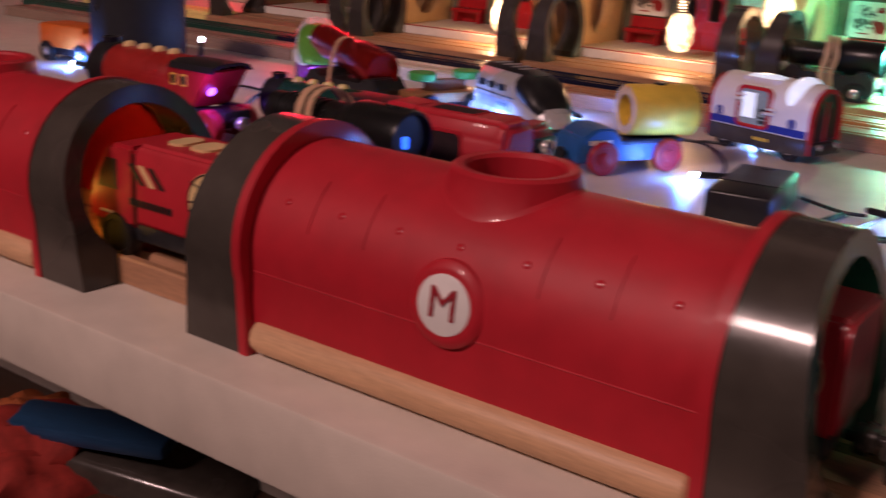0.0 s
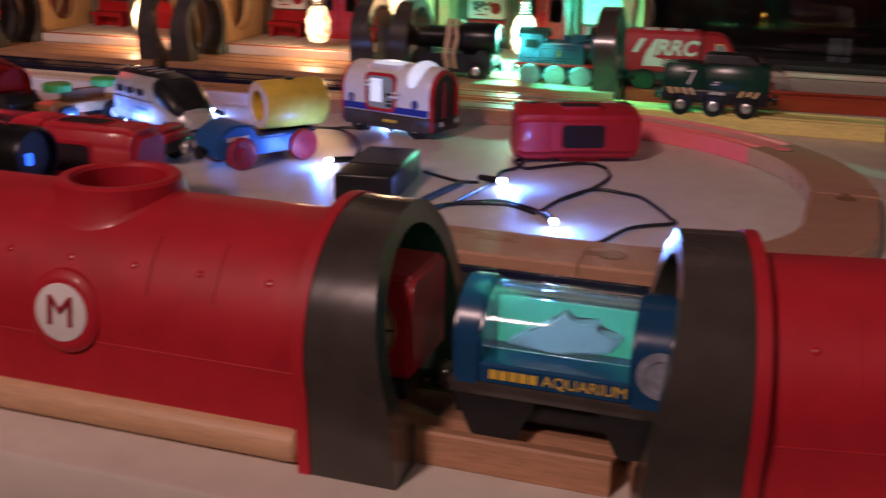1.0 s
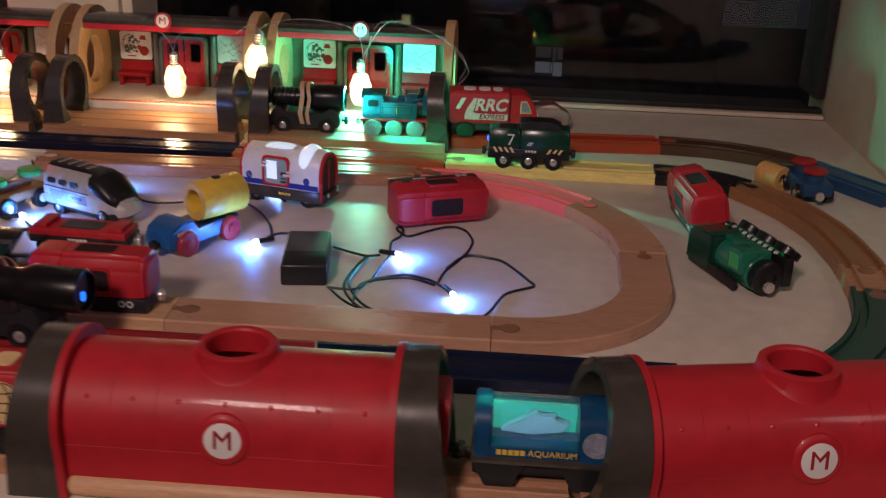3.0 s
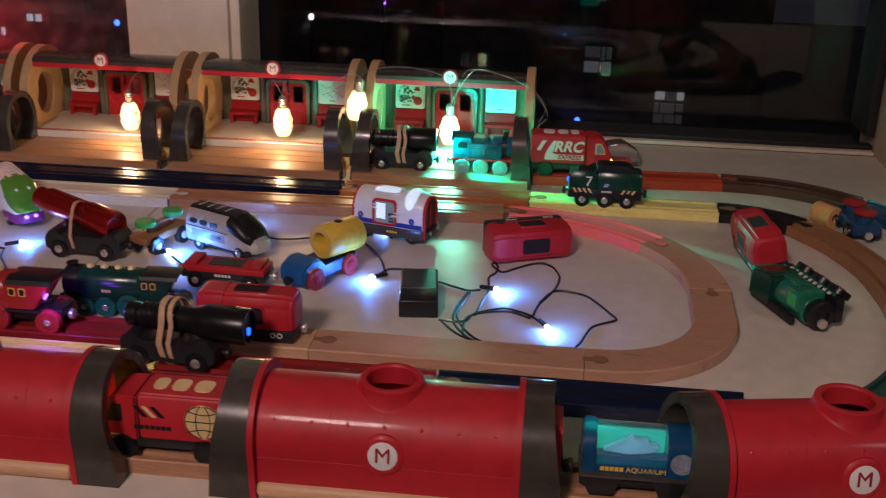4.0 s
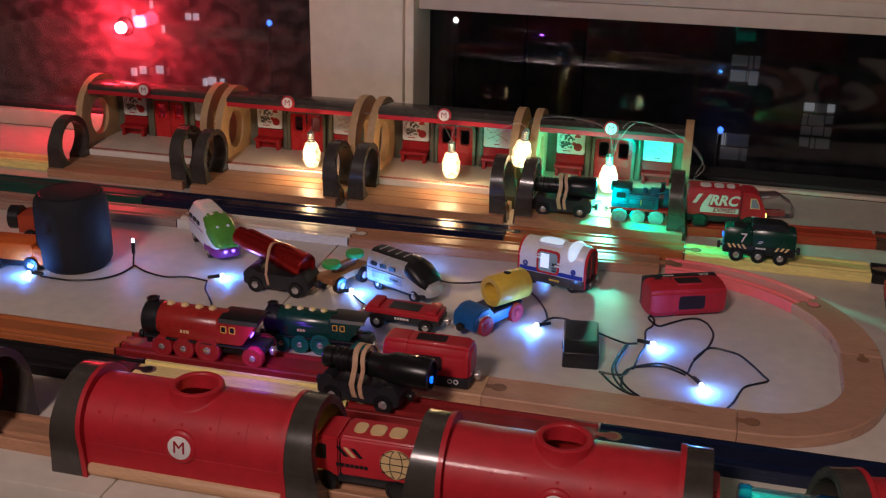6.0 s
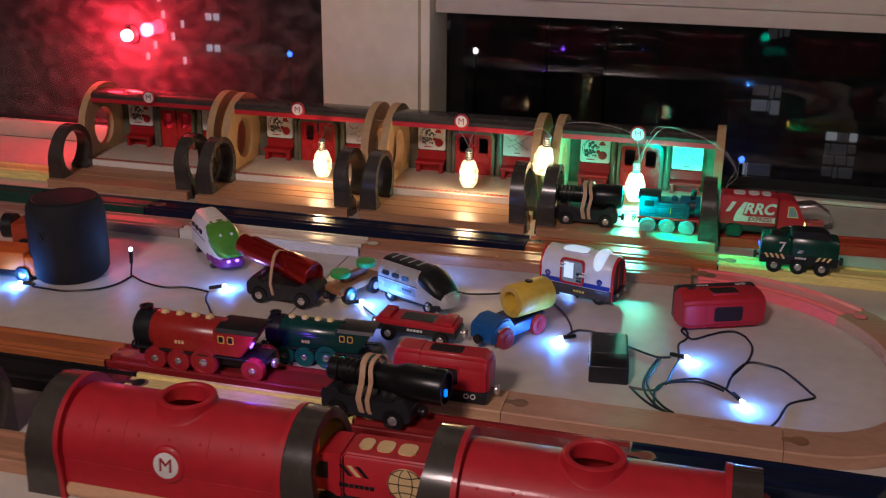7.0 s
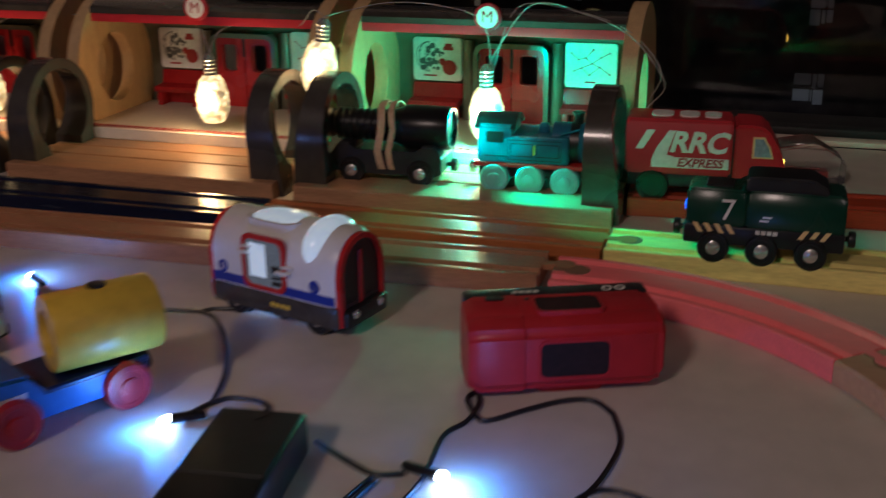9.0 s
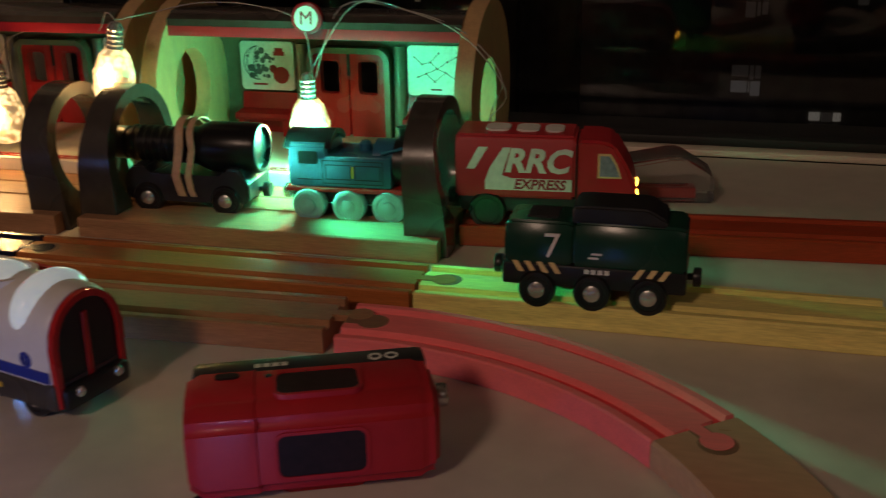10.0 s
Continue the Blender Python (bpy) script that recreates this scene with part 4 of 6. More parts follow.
def steam_engine(m, label, paint, wheel_paint, glow=False):
    t = thing("steam_engine", label, "toy engine", m)
    part("chassis", box(B(), (-0.4, 0, 1.35), (12.2, 2.0, 0.9), 0.15), BLACK, t, "black chassis")
    part("boiler", lathe(B(), [(1.62, 0), (1.66, 0.1), (1.66, 7.4), (1.6, 7.5)], (-5.4, 0, 3.35), (1, 0, 0), 32), paint, t)
    for sy in (-1, 1):
        part("side_tank", box(B(), (-1.4, sy * 1.3, 2.9), (6.4, 0.8, 1.6), 0.2), paint, t)
        bars(t, "number_plate", -1.9, sy * 1.72, 3.0, 0.9, 0.32, CREAM, 3, 0.1, "cream painted figures")
        part("running_board", box(B(), (-0.8, sy * 1.45, 2.02), (11.0, 0.75, 0.22), 0.06, 1), BLACK, t, "black running board")
    part("smokebox", lathe(B(), [(0.001, -0.45), (0.8, -0.4), (1.4, -0.2), (1.7, 0), (1.74, 0.2), (1.74, 1.5), (1.66, 1.6)], (-6.5, 0, 3.35), (1, 0, 0), 32), BLACK, t, "black smokebox")
    part("chimney", lathe(B(), [(0.6, 0), (0.55, 0.3), (0.66, 0.55), (0.45, 0.57), (0.4, 0.3)], (-5.9, 0, 4.85), (0, 0, 1), 20), BLACK, t, "black chimney")
    for x in (-4.0, -2.5, -1.0, 0.4):
        part("dome", lathe(B(), [(0.44, -0.15), (0.44, 0.1), (0.38, 0.24), (0.22, 0.34), (0.001, 0.36)], (x, 0, 4.95), (0, 0, 1), 6), CREAM if paint != EGREEN else YELLOW, t, "cream dome")
    s = B()
    prism(s, [(1.4, 2.1), (3.9, 2.1), (5.5, 4.55), (1.4, 4.7)], -1.65, 1.65, "y")
    bmesh.ops.bevel(s, geom=s.edges[:], offset=0.12, segments=2, affect="EDGES")
    part("cab", s, paint, t)
    s = B()
    strip(s, [(-1.75, 4.45), (-1.5, 4.78), (-0.8, 4.95), (0.8, 4.95), (1.5, 4.78), (1.75, 4.45)], [(-1.6, 4.4), (-1.4, 4.62), (-0.75, 4.75), (0.75, 4.75), (1.4, 4.62), (1.6, 4.4)], 1.7, 5.7)
    part("cab_roof", s, BLACK, t, "black cab roof")
    for sy in (-1, 1):
        for x in (2.2, 3.1):
            s = B()
            prism(s, rounded(0.62, 0.75, 0.12, 3, x, 3.75), sy * 1.6, sy * 1.69, "y")
            part("cab_window", s, YELP, t, "ochre window surround")
            s = B()
            prism(s, rounded(0.42, 0.55, 0.1, 3, x, 3.75), sy * 1.62, sy * 1.71, "y")
            part("cab_opening", s, BLACK, t, "dark cab window")
    for x, r in ((-4.4, 1.12), (-2.1, 1.15), (0.4, 1.32), (5.1, 1.1)):
        for sy in (-1, 1):
            wheel(t, x, sy * 1.5, r, r, wheel_paint, CHROME, h=0.66)
    part("tail_block", box(B(), (5.1, 0, 1.75), (2.2, 2.3, 0.7), 0.15), BLACK, t, "black rear block")
    coupling(t, 6.0, 1.3, 1)
    coupling(t, -6.9, 1.3, -1, BLACK)
    if glow:
        part("tail_lamp", lathe(B(), [(0.28, 0), (0.28, 0.1), (0.001, 0.16)], (4.75, -0.9, 3.2), (1, 0, -0.5), 14), GLOWV, t, "violet glowing lamp")
    return t


steam_engine(at(-48.6, LY, 0.95), "red and black toy steam engine with cream domes on rust track", ENGRED, REDWH, True)
steam_engine(at(-39.3, 54.9, 0, 0, 0, 2) @ Matrix.Scale(0.86, 4), "dark green toy steam engine standing on the bare sill", EGREEN, GREENWH)


def torch_wagon(m, label, torch_material, tip, tilt=0.0, tip_material=None, yaw=0.0, bands=((-0.3, 0.5), (0.5, 0.4)), spark=None, run=None, stretch=1.0):
    t = thing("torch_wagon", label, "toy train", m)
    s = B()
    prism(s, [(-4.0, 1.0), (-3.6, 0.75), (-0.8, 0.75), (0.8, 0.75), (3.6, 0.75), (4.0, 1.0), (4.0, 2.1), (3.4, 2.9), (2.6, 2.9), (2.2, 2.35), (-2.2, 2.35), (-2.6, 2.9), (-3.4, 2.9), (-4.0, 2.1)], -1.7, 1.7, "y")
    bmesh.ops.bevel(s, geom=s.edges[:], offset=0.1, segments=2, affect="EDGES")
    part("wagon_body", s, DGREY, t, "dark grey wagon body")
    wheels(t, (-2.5, 2.5), 1.5, 0.95)
    coupling(t, 4.0, 1.3, 1, BLACK)
    coupling(t, -4.0, 1.3, -1, BLACK)
    d = Vector((math.cos(radians(yaw)) * math.cos(radians(tilt)), math.sin(radians(yaw)), math.sin(radians(tilt)))).normalized()
    a = Vector((0.4, 0, 3.85)) - d * 5.6
    if run:
        a, d = Vector(run[0]), (Vector(run[1]) - Vector(run[0])).normalized()
    prof = [(0.001, 0), (0.9, 0.02), (1.0, 0.15), (1.0, 0.9), (0.85, 1.0), (0.85, 1.2), (1.12, 1.35)]
    for k in range(6):
        prof += [(1.12, 1.5 + k * 0.5), (1.04, 1.6 + k * 0.5), (1.04, 1.8 + k * 0.5), (1.12, 1.9 + k * 0.5)]
    prof += [(1.12, 5.2), (1.2, 5.6), (1.45, 6.2), (1.5, 6.4), (1.5, 9.4), (1.42, 9.6), (1.28, 9.62), (1.22, 9.3)]
    if torch_material == TORCHRED:
        prof = [(r if r < 0.5 else max(r * 1.06, 1.08 if h < 1.3 else 1.34), h) if h < 6 else (r, h) for r, h in prof]
    prof = [(r, h * stretch) for r, h in prof]
    part("torch", lathe(B(), prof, a, d, 32), torch_material, t, "metal pocket torch with a ribbed grip")
    part("torch_lens", lathe(B(), [(1.2, -0.15), (1.1, -0.02), (0.001, 0.05)], a + d * 9.25 * stretch, d, 28), tip_material or tip, t, "torch lens")
    if spark:
        part("indicator", box(B(), a + d * 9.85 * stretch + Vector((0, -0.85, 0.05)), (0.26, 0.36, 0.62), 0.1), spark, t, "blue glowing indicator")
    for x, w in bands:
        s = B()
        o = [(1.62, 0.9), (1.86, 1.5), (1.86, 2.4)] + arc(0, 3.85 + 0.1, 1.66, 0, 180, 14) + [(-1.86, 2.4), (-1.86, 1.5), (-1.62, 0.9), (-1.2, 0.55), (1.2, 0.55)]
        i = [(1.52, 0.95), (1.76, 1.5), (1.76, 2.4)] + arc(0, 3.85 + 0.1, 1.56, 0, 180, 14) + [(-1.76, 2.4), (-1.76, 1.5), (-1.52, 0.95), (-1.15, 0.65), (1.15, 0.65)]
        strip(s, o, i, x - w / 2, x + w / 2, True)
        for v in s.verts:
            v.co.x += 0.14 * math.sin(v.co.z * 1.9 + x) + 0.05 * v.co.y
        part("rubber_band", s, RUBBER, t, "stretched tan rubber band")
    return t


REFLECT = mat("lamp_reflector", (0.10, 0.06, 0.07), 0.42, metal=0.5, var=0.5, scale=150)
LENS = mat("dark_lens", (0.05, 0.05, 0.06), 0.1, var=0)
torch_wagon(at(-31.3, BY + 0.5, 0.95, 0, 0, -6), "dark grey toy wagon with banded black torch", TORCHBLK, LENS, 0, COPPER, spark=GLOWB, run=((-3.9, 0, 3.85), (4, 0, 3.85)), stretch=1.08)
torch_wagon(at(-48.8, 67.7, 0, 0, 0, -4), "dark grey toy wagon with banded red metal torch", TORCHRED, REFLECT, bands=((-0.9, 0.3),), run=((-6.8, 2.9, 4.7), (3.8, -0.5, 3.35)), stretch=1.12)
torch_wagon(at(-21.2, SY - 0.3, 0.95, 0, 0, 1.5), "dark grey toy wagon with a black torch shining green", TORCHBLK, GLOWG, 0)


def fast_train(m, label, side_paint, roof_paint, nose_paint, skirt, glow=None):
    t = thing("fast_train", label, "toy train", m)
    s = B()

    def sec(x, w, z0, z1):
        h = z1 - z0
        return [(x, y * w, z0 + z * h) for y, z in ((-1, 0), (-1.03, 0.35), (-0.95, 0.7), (-0.62, 0.95), (0, 1.0), (0.62, 0.95), (0.95, 0.7), (1.03, 0.35), (1, 0))]
    loft(s, [sec(-4.6, 1.7, 1.0, 4.3), sec(-4.3, 1.8, 1.0, 4.5), sec(1.0, 1.8, 1.0, 4.5), sec(2.2, 1.75, 1.0, 4.1), sec(3.4, 1.6, 1.0, 3.1), sec(4.4, 1.3, 1.0, 2.1), sec(4.8, 0.8, 1.05, 1.5)])
    part("shell", s, side_paint, t, "", 50)
    s = B()
    loft(s, [[(x, y, z) for y, z in ((-w, z1), (-w * 0.6, z1 + 0.22), (w * 0.6, z1 + 0.22), (w, z1), (w * 0.6, z1 - 0.4), (-w * 0.6, z1 - 0.4))] for x, w, z1 in ((-4.45, 1.15, 4.32), (1.0, 1.15, 4.36), (1.9, 1.1, 4.12))])
    part("roof", s, roof_paint if skirt != PURPLE else PALEPL, t, "roof panel", 40)
    for x in (-3.4, -2.2, -1.0, 0.2):
        part("roof_rib", box(B(), (x, 0, 4.62), (0.12, 1.5, 0.08)), side_paint, t)
    s = B()
    loft(s, [sec(1.2, 1.70, 3.1, 4.52), sec(2.3, 1.80, 2.65, 4.2), sec(3.4, 1.66, 2.15, 3.24), sec(4.1, 1.36, 1.85, 2.56)])
    if skirt == PURPLE:
        s.clear()
        loft(s, [sec(0.4, 1.5, 2.6, 4.62), sec(1.4, 1.62, 2.4, 4.6), sec(2.3, 1.66, 2.2, 4.28), sec(3.4, 1.55, 1.9, 3.35), sec(4.45, 1.25, 1.75, 2.35), sec(4.95, 0.75, 1.7, 1.95)])
        part("nose", s, nose_paint, t, "lime green hood over the nose", 50)
        for y in (-0.62, 0.62):
            part("eye_mark", lathe(B(), [(0.17, 0), (0.15, 0.05), (0.001, 0.06)], (3.0, y, 3.66), (0.75, 0, 0.7), 16), POSTER, t, "pale round mark")
        s = B()
        loft(s, [sec(1.5, 1.82, 0.6, 2.2), sec(3.2, 1.74, 0.6, 2.1), sec(4.4, 1.45, 0.6, 1.85), sec(5.0, 0.9, 0.65, 1.6)])
        part("front_skirt", s, skirt, t, "purple front skirt", 50)
    else:
        part("windscreen", s, nose_paint, t, "glossy dark windscreen", 50)
    part("skirt", box(B(), (-0.2, 0, 0.95), (8.6, 3.3, 0.7), 0.2), skirt, t)
    for sy in (-1, 1):
        for x in (-3.4, -2.0, -0.6):
            s = B()
            prism(s, rounded(0.95, 0.5, 0.2, 4, x, 3.2), sy * 1.72, sy * 1.86, "y")
            part("window", s, BLACK, t, "small dark window")
        part("stripe", box(B(), (-1.6, sy * 1.84, 2.62), (5.6, 0.05, 0.10), 0.02, 1), DGREY if skirt != PURPLE else PURPLE, t, "thin side stripe")
        if skirt != PURPLE:
            part("side_panel", box(B(), (-1.4, sy * 1.83, 1.95), (4.6, 0.05, 0.85), 0.02, 1), PANELG, t, "grey printed side panel")
            bars(t, "lettering", -0.3, sy * 1.86, 2.0, 1.3, 0.26, DGREY, 4, 0.08, "dark maker's lettering")
    wheels(t, (-2.9, 2.6), 1.4, 0.75)
    if glow:
        for y in (-0.45, 0.45):
            part("headlamp", lathe(B(), [(0.22, 0), (0.22, 0.1), (0.001, 0.16)], (4.9, y, 1.35), (1, 0, 0.2), 14), glow, t, "violet glowing headlamp")
    return t


fast_train(at(-34.9, 70.9, 0, 0, 0, -26), "silver toy express train with black windscreen and blue stripe", SILVER, BLACK, BLACK, DGREY)
fast_train(at(-61.6, 77.4, 0, 0, 0, -47) @ Matrix.Scale(1.08, 4), "white toy express train with lime green nose and purple skirt", WHITE, LIME, LIME, PURPLE, GLOWV)


def low_wagon(m):
    t = thing("low_wagon", "low red and grey toy flat wagon on the sill", "toy train", m)
    part("deck", box(B(), (0, 0, 1.9), (8.2, 3.0, 0.6), 0.12), RED, t, "red deck")
    part("chassis", box(B(), (0, 0, 1.3), (8.4, 2.9, 0.7), 0.12), DGREY, t, "grey chassis")
    part("well", box(B(), (0, 0, 2.2), (3.4, 1.8, 0.12), 0.05, 1), BLACK, t, "dark well in the deck")
    for x in (-3.2, 3.2):
        part("bolster", box(B(), (x, 0, 2.35), (1.2, 2.6, 0.4), 0.1), RED, t)
    bars(t, "lettering", 0, -1.47, 1.35, 1.6, 0.24, POSTER, 5, 0.08, "pale maker's lettering")
    wheels(t, (-2.7, 2.7), 1.4, 0.8)
    coupling(t, 4.2, 1.2, 1)
    coupling(t, -4.2, 1.2, -1)


low_wagon(at(-32.6, 62.6, 0, 0, 0, -3))


def disc_wagon(m):
    t = thing("disc_wagon", "small brown wooden toy wagon with two green discs", "toy train", m)
    part("deck", box(B(), (0, 0, 1.6), (6.6, 2.6, 0.8), 0.12), BROWNW, t, "brown wooden deck")
    part("post", box(B(), (0.2, 0, 2.4), (3.6, 0.7, 0.9), 0.1), BROWNW, t, "brown wooden rib")
    for x in (-1.9, 2.2):
        part("disc", lathe(B(), [(1.0, 0), (1.08, 0.1), (1.08, 0.5), (1.0, 0.6), (0.001, 0.6)], (x, 0, 2.85), (0, 0, 1), 28), LEAF, t, "green painted disc")
    wheels(t, (-2.0, 2.0), 1.3, 0.95, TYRE, WHITE)
    coupling(t, 3.3, 1.2, 1)


disc_wagon(at(-42.6, 71.0, 0, 0, 0, 68))


def flat_wagon(m):
    t = thing("flat_wagon", "blue wooden toy wagon with red wheels", "toy train", m)
    s = B()
    prism(s, [(-3.9, 0.8), (3.8, 0.8), (3.8, 1.9), (-0.9, 1.9), (-1.3, 2.9), (-2.6, 3.0), (-3.7, 2.4), (-3.9, 1.9)], -1.55, 1.55, "y")
    bmesh.ops.bevel(s, geom=s.edges[:], offset=0.14, segments=2, affect="EDGES")
    part("wagon_body", s, WBLUE, t, "blue painted body")
    part("deck", box(B(), (1.5, 0, 2.0), (4.7, 3.2, 0.3), 0.08, 1), NAVYP, t, "dark blue deck")
    for sy in (-1, 1):
        bars(t, "lettering", -2.4, sy * 1.56, 2.1, 1.6, 0.3, WHITE, 5, 0.08, "white painted lettering")
    wheels(t, (-2.2, 2.7), 1.55, 1.08, REDWH, None)
    for x in (-2.2, 2.7):
        for sy in (-1, 1):
            part("axle_cap", lathe(B(), [(0.42, 0), (0.4, 0.12), (0.001, 0.16)], (x, sy * 1.85, 1.08), (0, sy, 0), 16), REDWH, t, "red axle cap")
    coupling(t, -3.9, 1.2, -1, TYRE)
    coupling(t, 3.8, 1.2, 1, TYRE)


flat_wagon(at(-24.2, 65.2, 0, 0, 0, 60.5))


def barrel(m):
    t = thing("barrel_load", "yellow hollow cylinder load lying on the blue wagon", "toy load", m)
    part("drum", lathe(B(), [(1.05, 0.0), (1.6, 0.0), (1.68, 0.12), (1.68, 4.5), (1.6, 4.62), (1.05, 4.62), (0.98, 4.5), (0.98, 0.1), (1.05, 0.0)], (-2.3, 0, 1.68), (1, 0, 0), 30), YELP, t)
    part("plug", lathe(B(), [(0.4, 0), (0.4, 0.1), (0.3, 0.13), (0.001, 0.13)], (0.0, 0, 3.33), (0, 0, 1), 18), BLACK, t, "dark round plug")


barrel(at(-22.6, 67.0, 2.15, 0, 0, 52))


def battery_box(m):
    t = thing("battery_box", "black plastic battery box of the light chain", "battery box", m)
    part("case", box(B(), (0, 0, 0.85), (3.4, 7.6, 1.7), 0.18, 3), BLACK, t, "black plastic case")
    part("lid", box(B(), (0, 1.3, 1.72), (3.1, 4.7, 0.08), 0.03, 1), BLACK, t, "sliding battery lid")
    s = B()
    prism(s, [(-0.35, 3.2), (0.35, 3.2), (0, 2.85)], 1.75, 1.79, "z")
    part("arrow_mark", s, DGREY, t, "small arrow")
    part("switch", box(B(), (-1.72, -0.6, 0.9), (0.1, 0.9, 0.5), 0.03, 1), GREY, t, "slide switch")


battery_box(at(-13.75, 61.5, 0, 0, 0, 7) @ Matrix.Diagonal((1.06, 1, 1.04, 1)))


def speaker(m):
    t = thing("speaker", "round black fabric loudspeaker standing on the sill", "loudspeaker", m)
    FABRIC = mat("black_fabric", (0.012, 0.013, 0.018), 0.8, var=0.35, scale=120, bump=0.7, bscale=1500)
    part("body", lathe(B(), [(3.5, 0.15), (3.95, 0.35), (4.2, 0.9), (4.28, 2.2), (4.25, 7.2), (4.1, 8.4), (3.75, 9.0), (3.4, 9.15)], (0, 0, 0), (0, 0, 1), 48), FABRIC, t, "black woven fabric")
    part("top", lathe(B(), [(3.45, 9.0), (3.45, 9.2), (3.2, 9.1), (0.001, 8.95)], (0, 0, 0), (0, 0, 1), 48), BLACK, t, "black recessed top")
    part("foot", lathe(B(), [(3.6, 0), (3.6, 0.3)], (0, 0, 0), (0, 0, 1), 40), BLACK, t, "rubber foot")
    part("badge", box(B(), (0.3, -4.28, 5.6), (0.5, 0.08, 0.5), 0.1, 2), DGREY, t, "small grey badge")


speaker(at(-75.3, 68.0, 0, 0, 0, -10))


def lorry_engine(m, label, kind, lit=False):
    """A red lorry-shaped toy engine."""
    t = thing("lorry_engine", label, "toy engine", m)
    s = B()
    o = [(-1.75, 1.75), (1.75, 1.75), (1.75, 4.7), (1.45, 5.1), (-1.45, 5.1), (-1.75, 4.7)]
    loft(s, [[(x, y, z) for y, z in o] for x in (-4.7, 1.6)])
    bmesh.ops.bevel(s, geom=s.edges[:], offset=0.14, segments=2, affect="EDGES")
    part("cargo_body", s, RED, t, "red cargo body", 40)
    s = B()
    prism(s, [(1.7, 1.5), (4.7, 1.5), (4.75, 2.4), (4.35, 3.5), (3.6, 4.7), (3.0, 4.95), (1.7, 4.95)], -1.7, 1.7, "y")
    bmesh.ops.bevel(s, geom=s.edges[:], offset=0.16, segments=2, affect="EDGES")
    part("cab", s, RED, t, "red cab", 40)
    part("chassis", box(B(), (0, 0, 1.35), (9.0, 3.0, 0.9), 0.15), DGREY, t, "dark grey chassis")
    for sy in (-1, 1):
        s = B()
        prism(s, [(2.75, 3.0), (4.0, 3.0), (3.75, 3.75), (3.4, 4.3), (2.75, 4.3)], sy * 1.66, sy * 1.74, "y")
        w = part("cab_window", s, BLACK if kind != "letters" else CREAM, t, "cab window")
        if kind == "letters":
            s = B()
            prism(s, [(2.87, 3.1), (3.88, 3.1), (3.65, 3.7), (3.34, 4.18), (2.87, 4.18)], sy * 1.68, sy * 1.76, "y")
            part("window_glass", s, PANELG, w, "grey window glass")
    for x, l in ((-2.0, 1.3), (-0.4, 1.2), (1.0, 1.0)):
        s = B()
        prism(s, rounded(l, 1.5, 0.45, 5, x - 0.6, 0), 5.08, 5.2, "z")
        part("roof_panel", s, CREAM if kind != "letters" else POSTER, t, "pale oval roof panel")
    for turn in (0, 180):
        m2 = pose(0, 0, 0, 0, 0, turn)
        fx = 1 if turn == 0 else -1     # prints read the same way on both flanks

        def flank(name, bm, material, parent, label):
            bmesh.ops.transform(bm, matrix=m2, verts=bm.verts)
            return part(name, bm, material, parent, label)
        if kind == "letters":
            letters("lettering", "RRC", 1.75, m2 @ side(-0.3 if fx > 0 else 1.6, -1.78, 3.75), POSTER, t, 0.02, 0.25, 0.06)
            s = B()
            prism(s, [(fx * x + (0 if fx > 0 else -1.5), z) for x, z in [(-3.1, 2.2), (1.45, 2.2), (1.45, 2.85), (-1.7, 2.85), (-2.2, 3.0), (-2.1, 3.4), (-1.75, 4.5), (-2.15, 4.5), (-2.85, 3.4), (-3.1, 2.7)]], -1.785, -1.76, "y")
            flank("swoosh", s, POSTER, t, "white painted swoosh")
            s = B()
            prism(s, [(fx * x + (0 if fx > 0 else -1.5), z) for x, z in [(-4.1, 3.3), (-3.65, 3.3), (-2.95, 4.5), (-3.45, 4.5)]], -1.785, -1.76, "y")
            flank("swoosh", s, POSTER, t, "white painted dash")
            letters("lettering", "EXPRESS", 0.72, m2 @ side(-0.2 if fx > 0 else 1.6, -1.795, 2.52), MARK, t, 0.02, 0.2, 0.02)
            continue
        for k in (0, 1, 2):
            s = B()
            prism(s, [(fx * x, z) for x, z in [(-0.3 + k * 0.6, 3.5), (0.05 + k * 0.6, 3.5), (0.75 + k * 0.6, 4.3), (0.4 + k * 0.6, 4.3)]], -1.785, -1.76, "y")
            flank("flash", s, BLACK if k != 1 else CREAM, t, "slanted stripe")
        s = B()
        for k in range(7):
            box(s, (fx * (-0.5 + k * 0.38), -1.77, 2.7), (0.31, 0.03, 0.3))
        flank("lettering", s, BLACK, t, "black lettering")
        gx = fx * -2.9
        g = flank("globe", lathe(B(), [(1.3, 0), (1.3, 0.05), (0.001, 0.05)], (gx, -1.73, 3.4), (0, -1, 0), 36), CREAM, t, "cream globe print")
        s = B()
        box(s, (gx, -1.79, 3.4), (2.55, 0.02, 0.07))
        for w in (0.5, 1.25):
            for q in (-1, 1):
                pts = [(gx + q * w * math.cos(radians(a)), 3.4 + 1.25 * math.sin(radians(a))) for a in range(-78, 79, 12)]
                for a, b in zip(pts, pts[1:]):
                    rod(s, (a[0], -1.79, a[1]), (b[0], -1.79, b[1]), 0.035, seg=5)
        for q in (-1, 1):
            pts = [(gx + x, 3.4 + q * (0.85 - 0.28 * math.cos(x * 1.35))) for x in [k * 0.2 - 1.1 for k in range(12)]]
            for a, b in zip(pts, pts[1:]):
                rod(s, (a[0], -1.79, a[1]), (b[0], -1.79, b[1]), 0.035, seg=5)
        flank("globe_grid", s, BLACK, g, "dark globe lines")
    wheels(t, (-3.0, 2.9), 1.45, 1.0, TYRE, None)
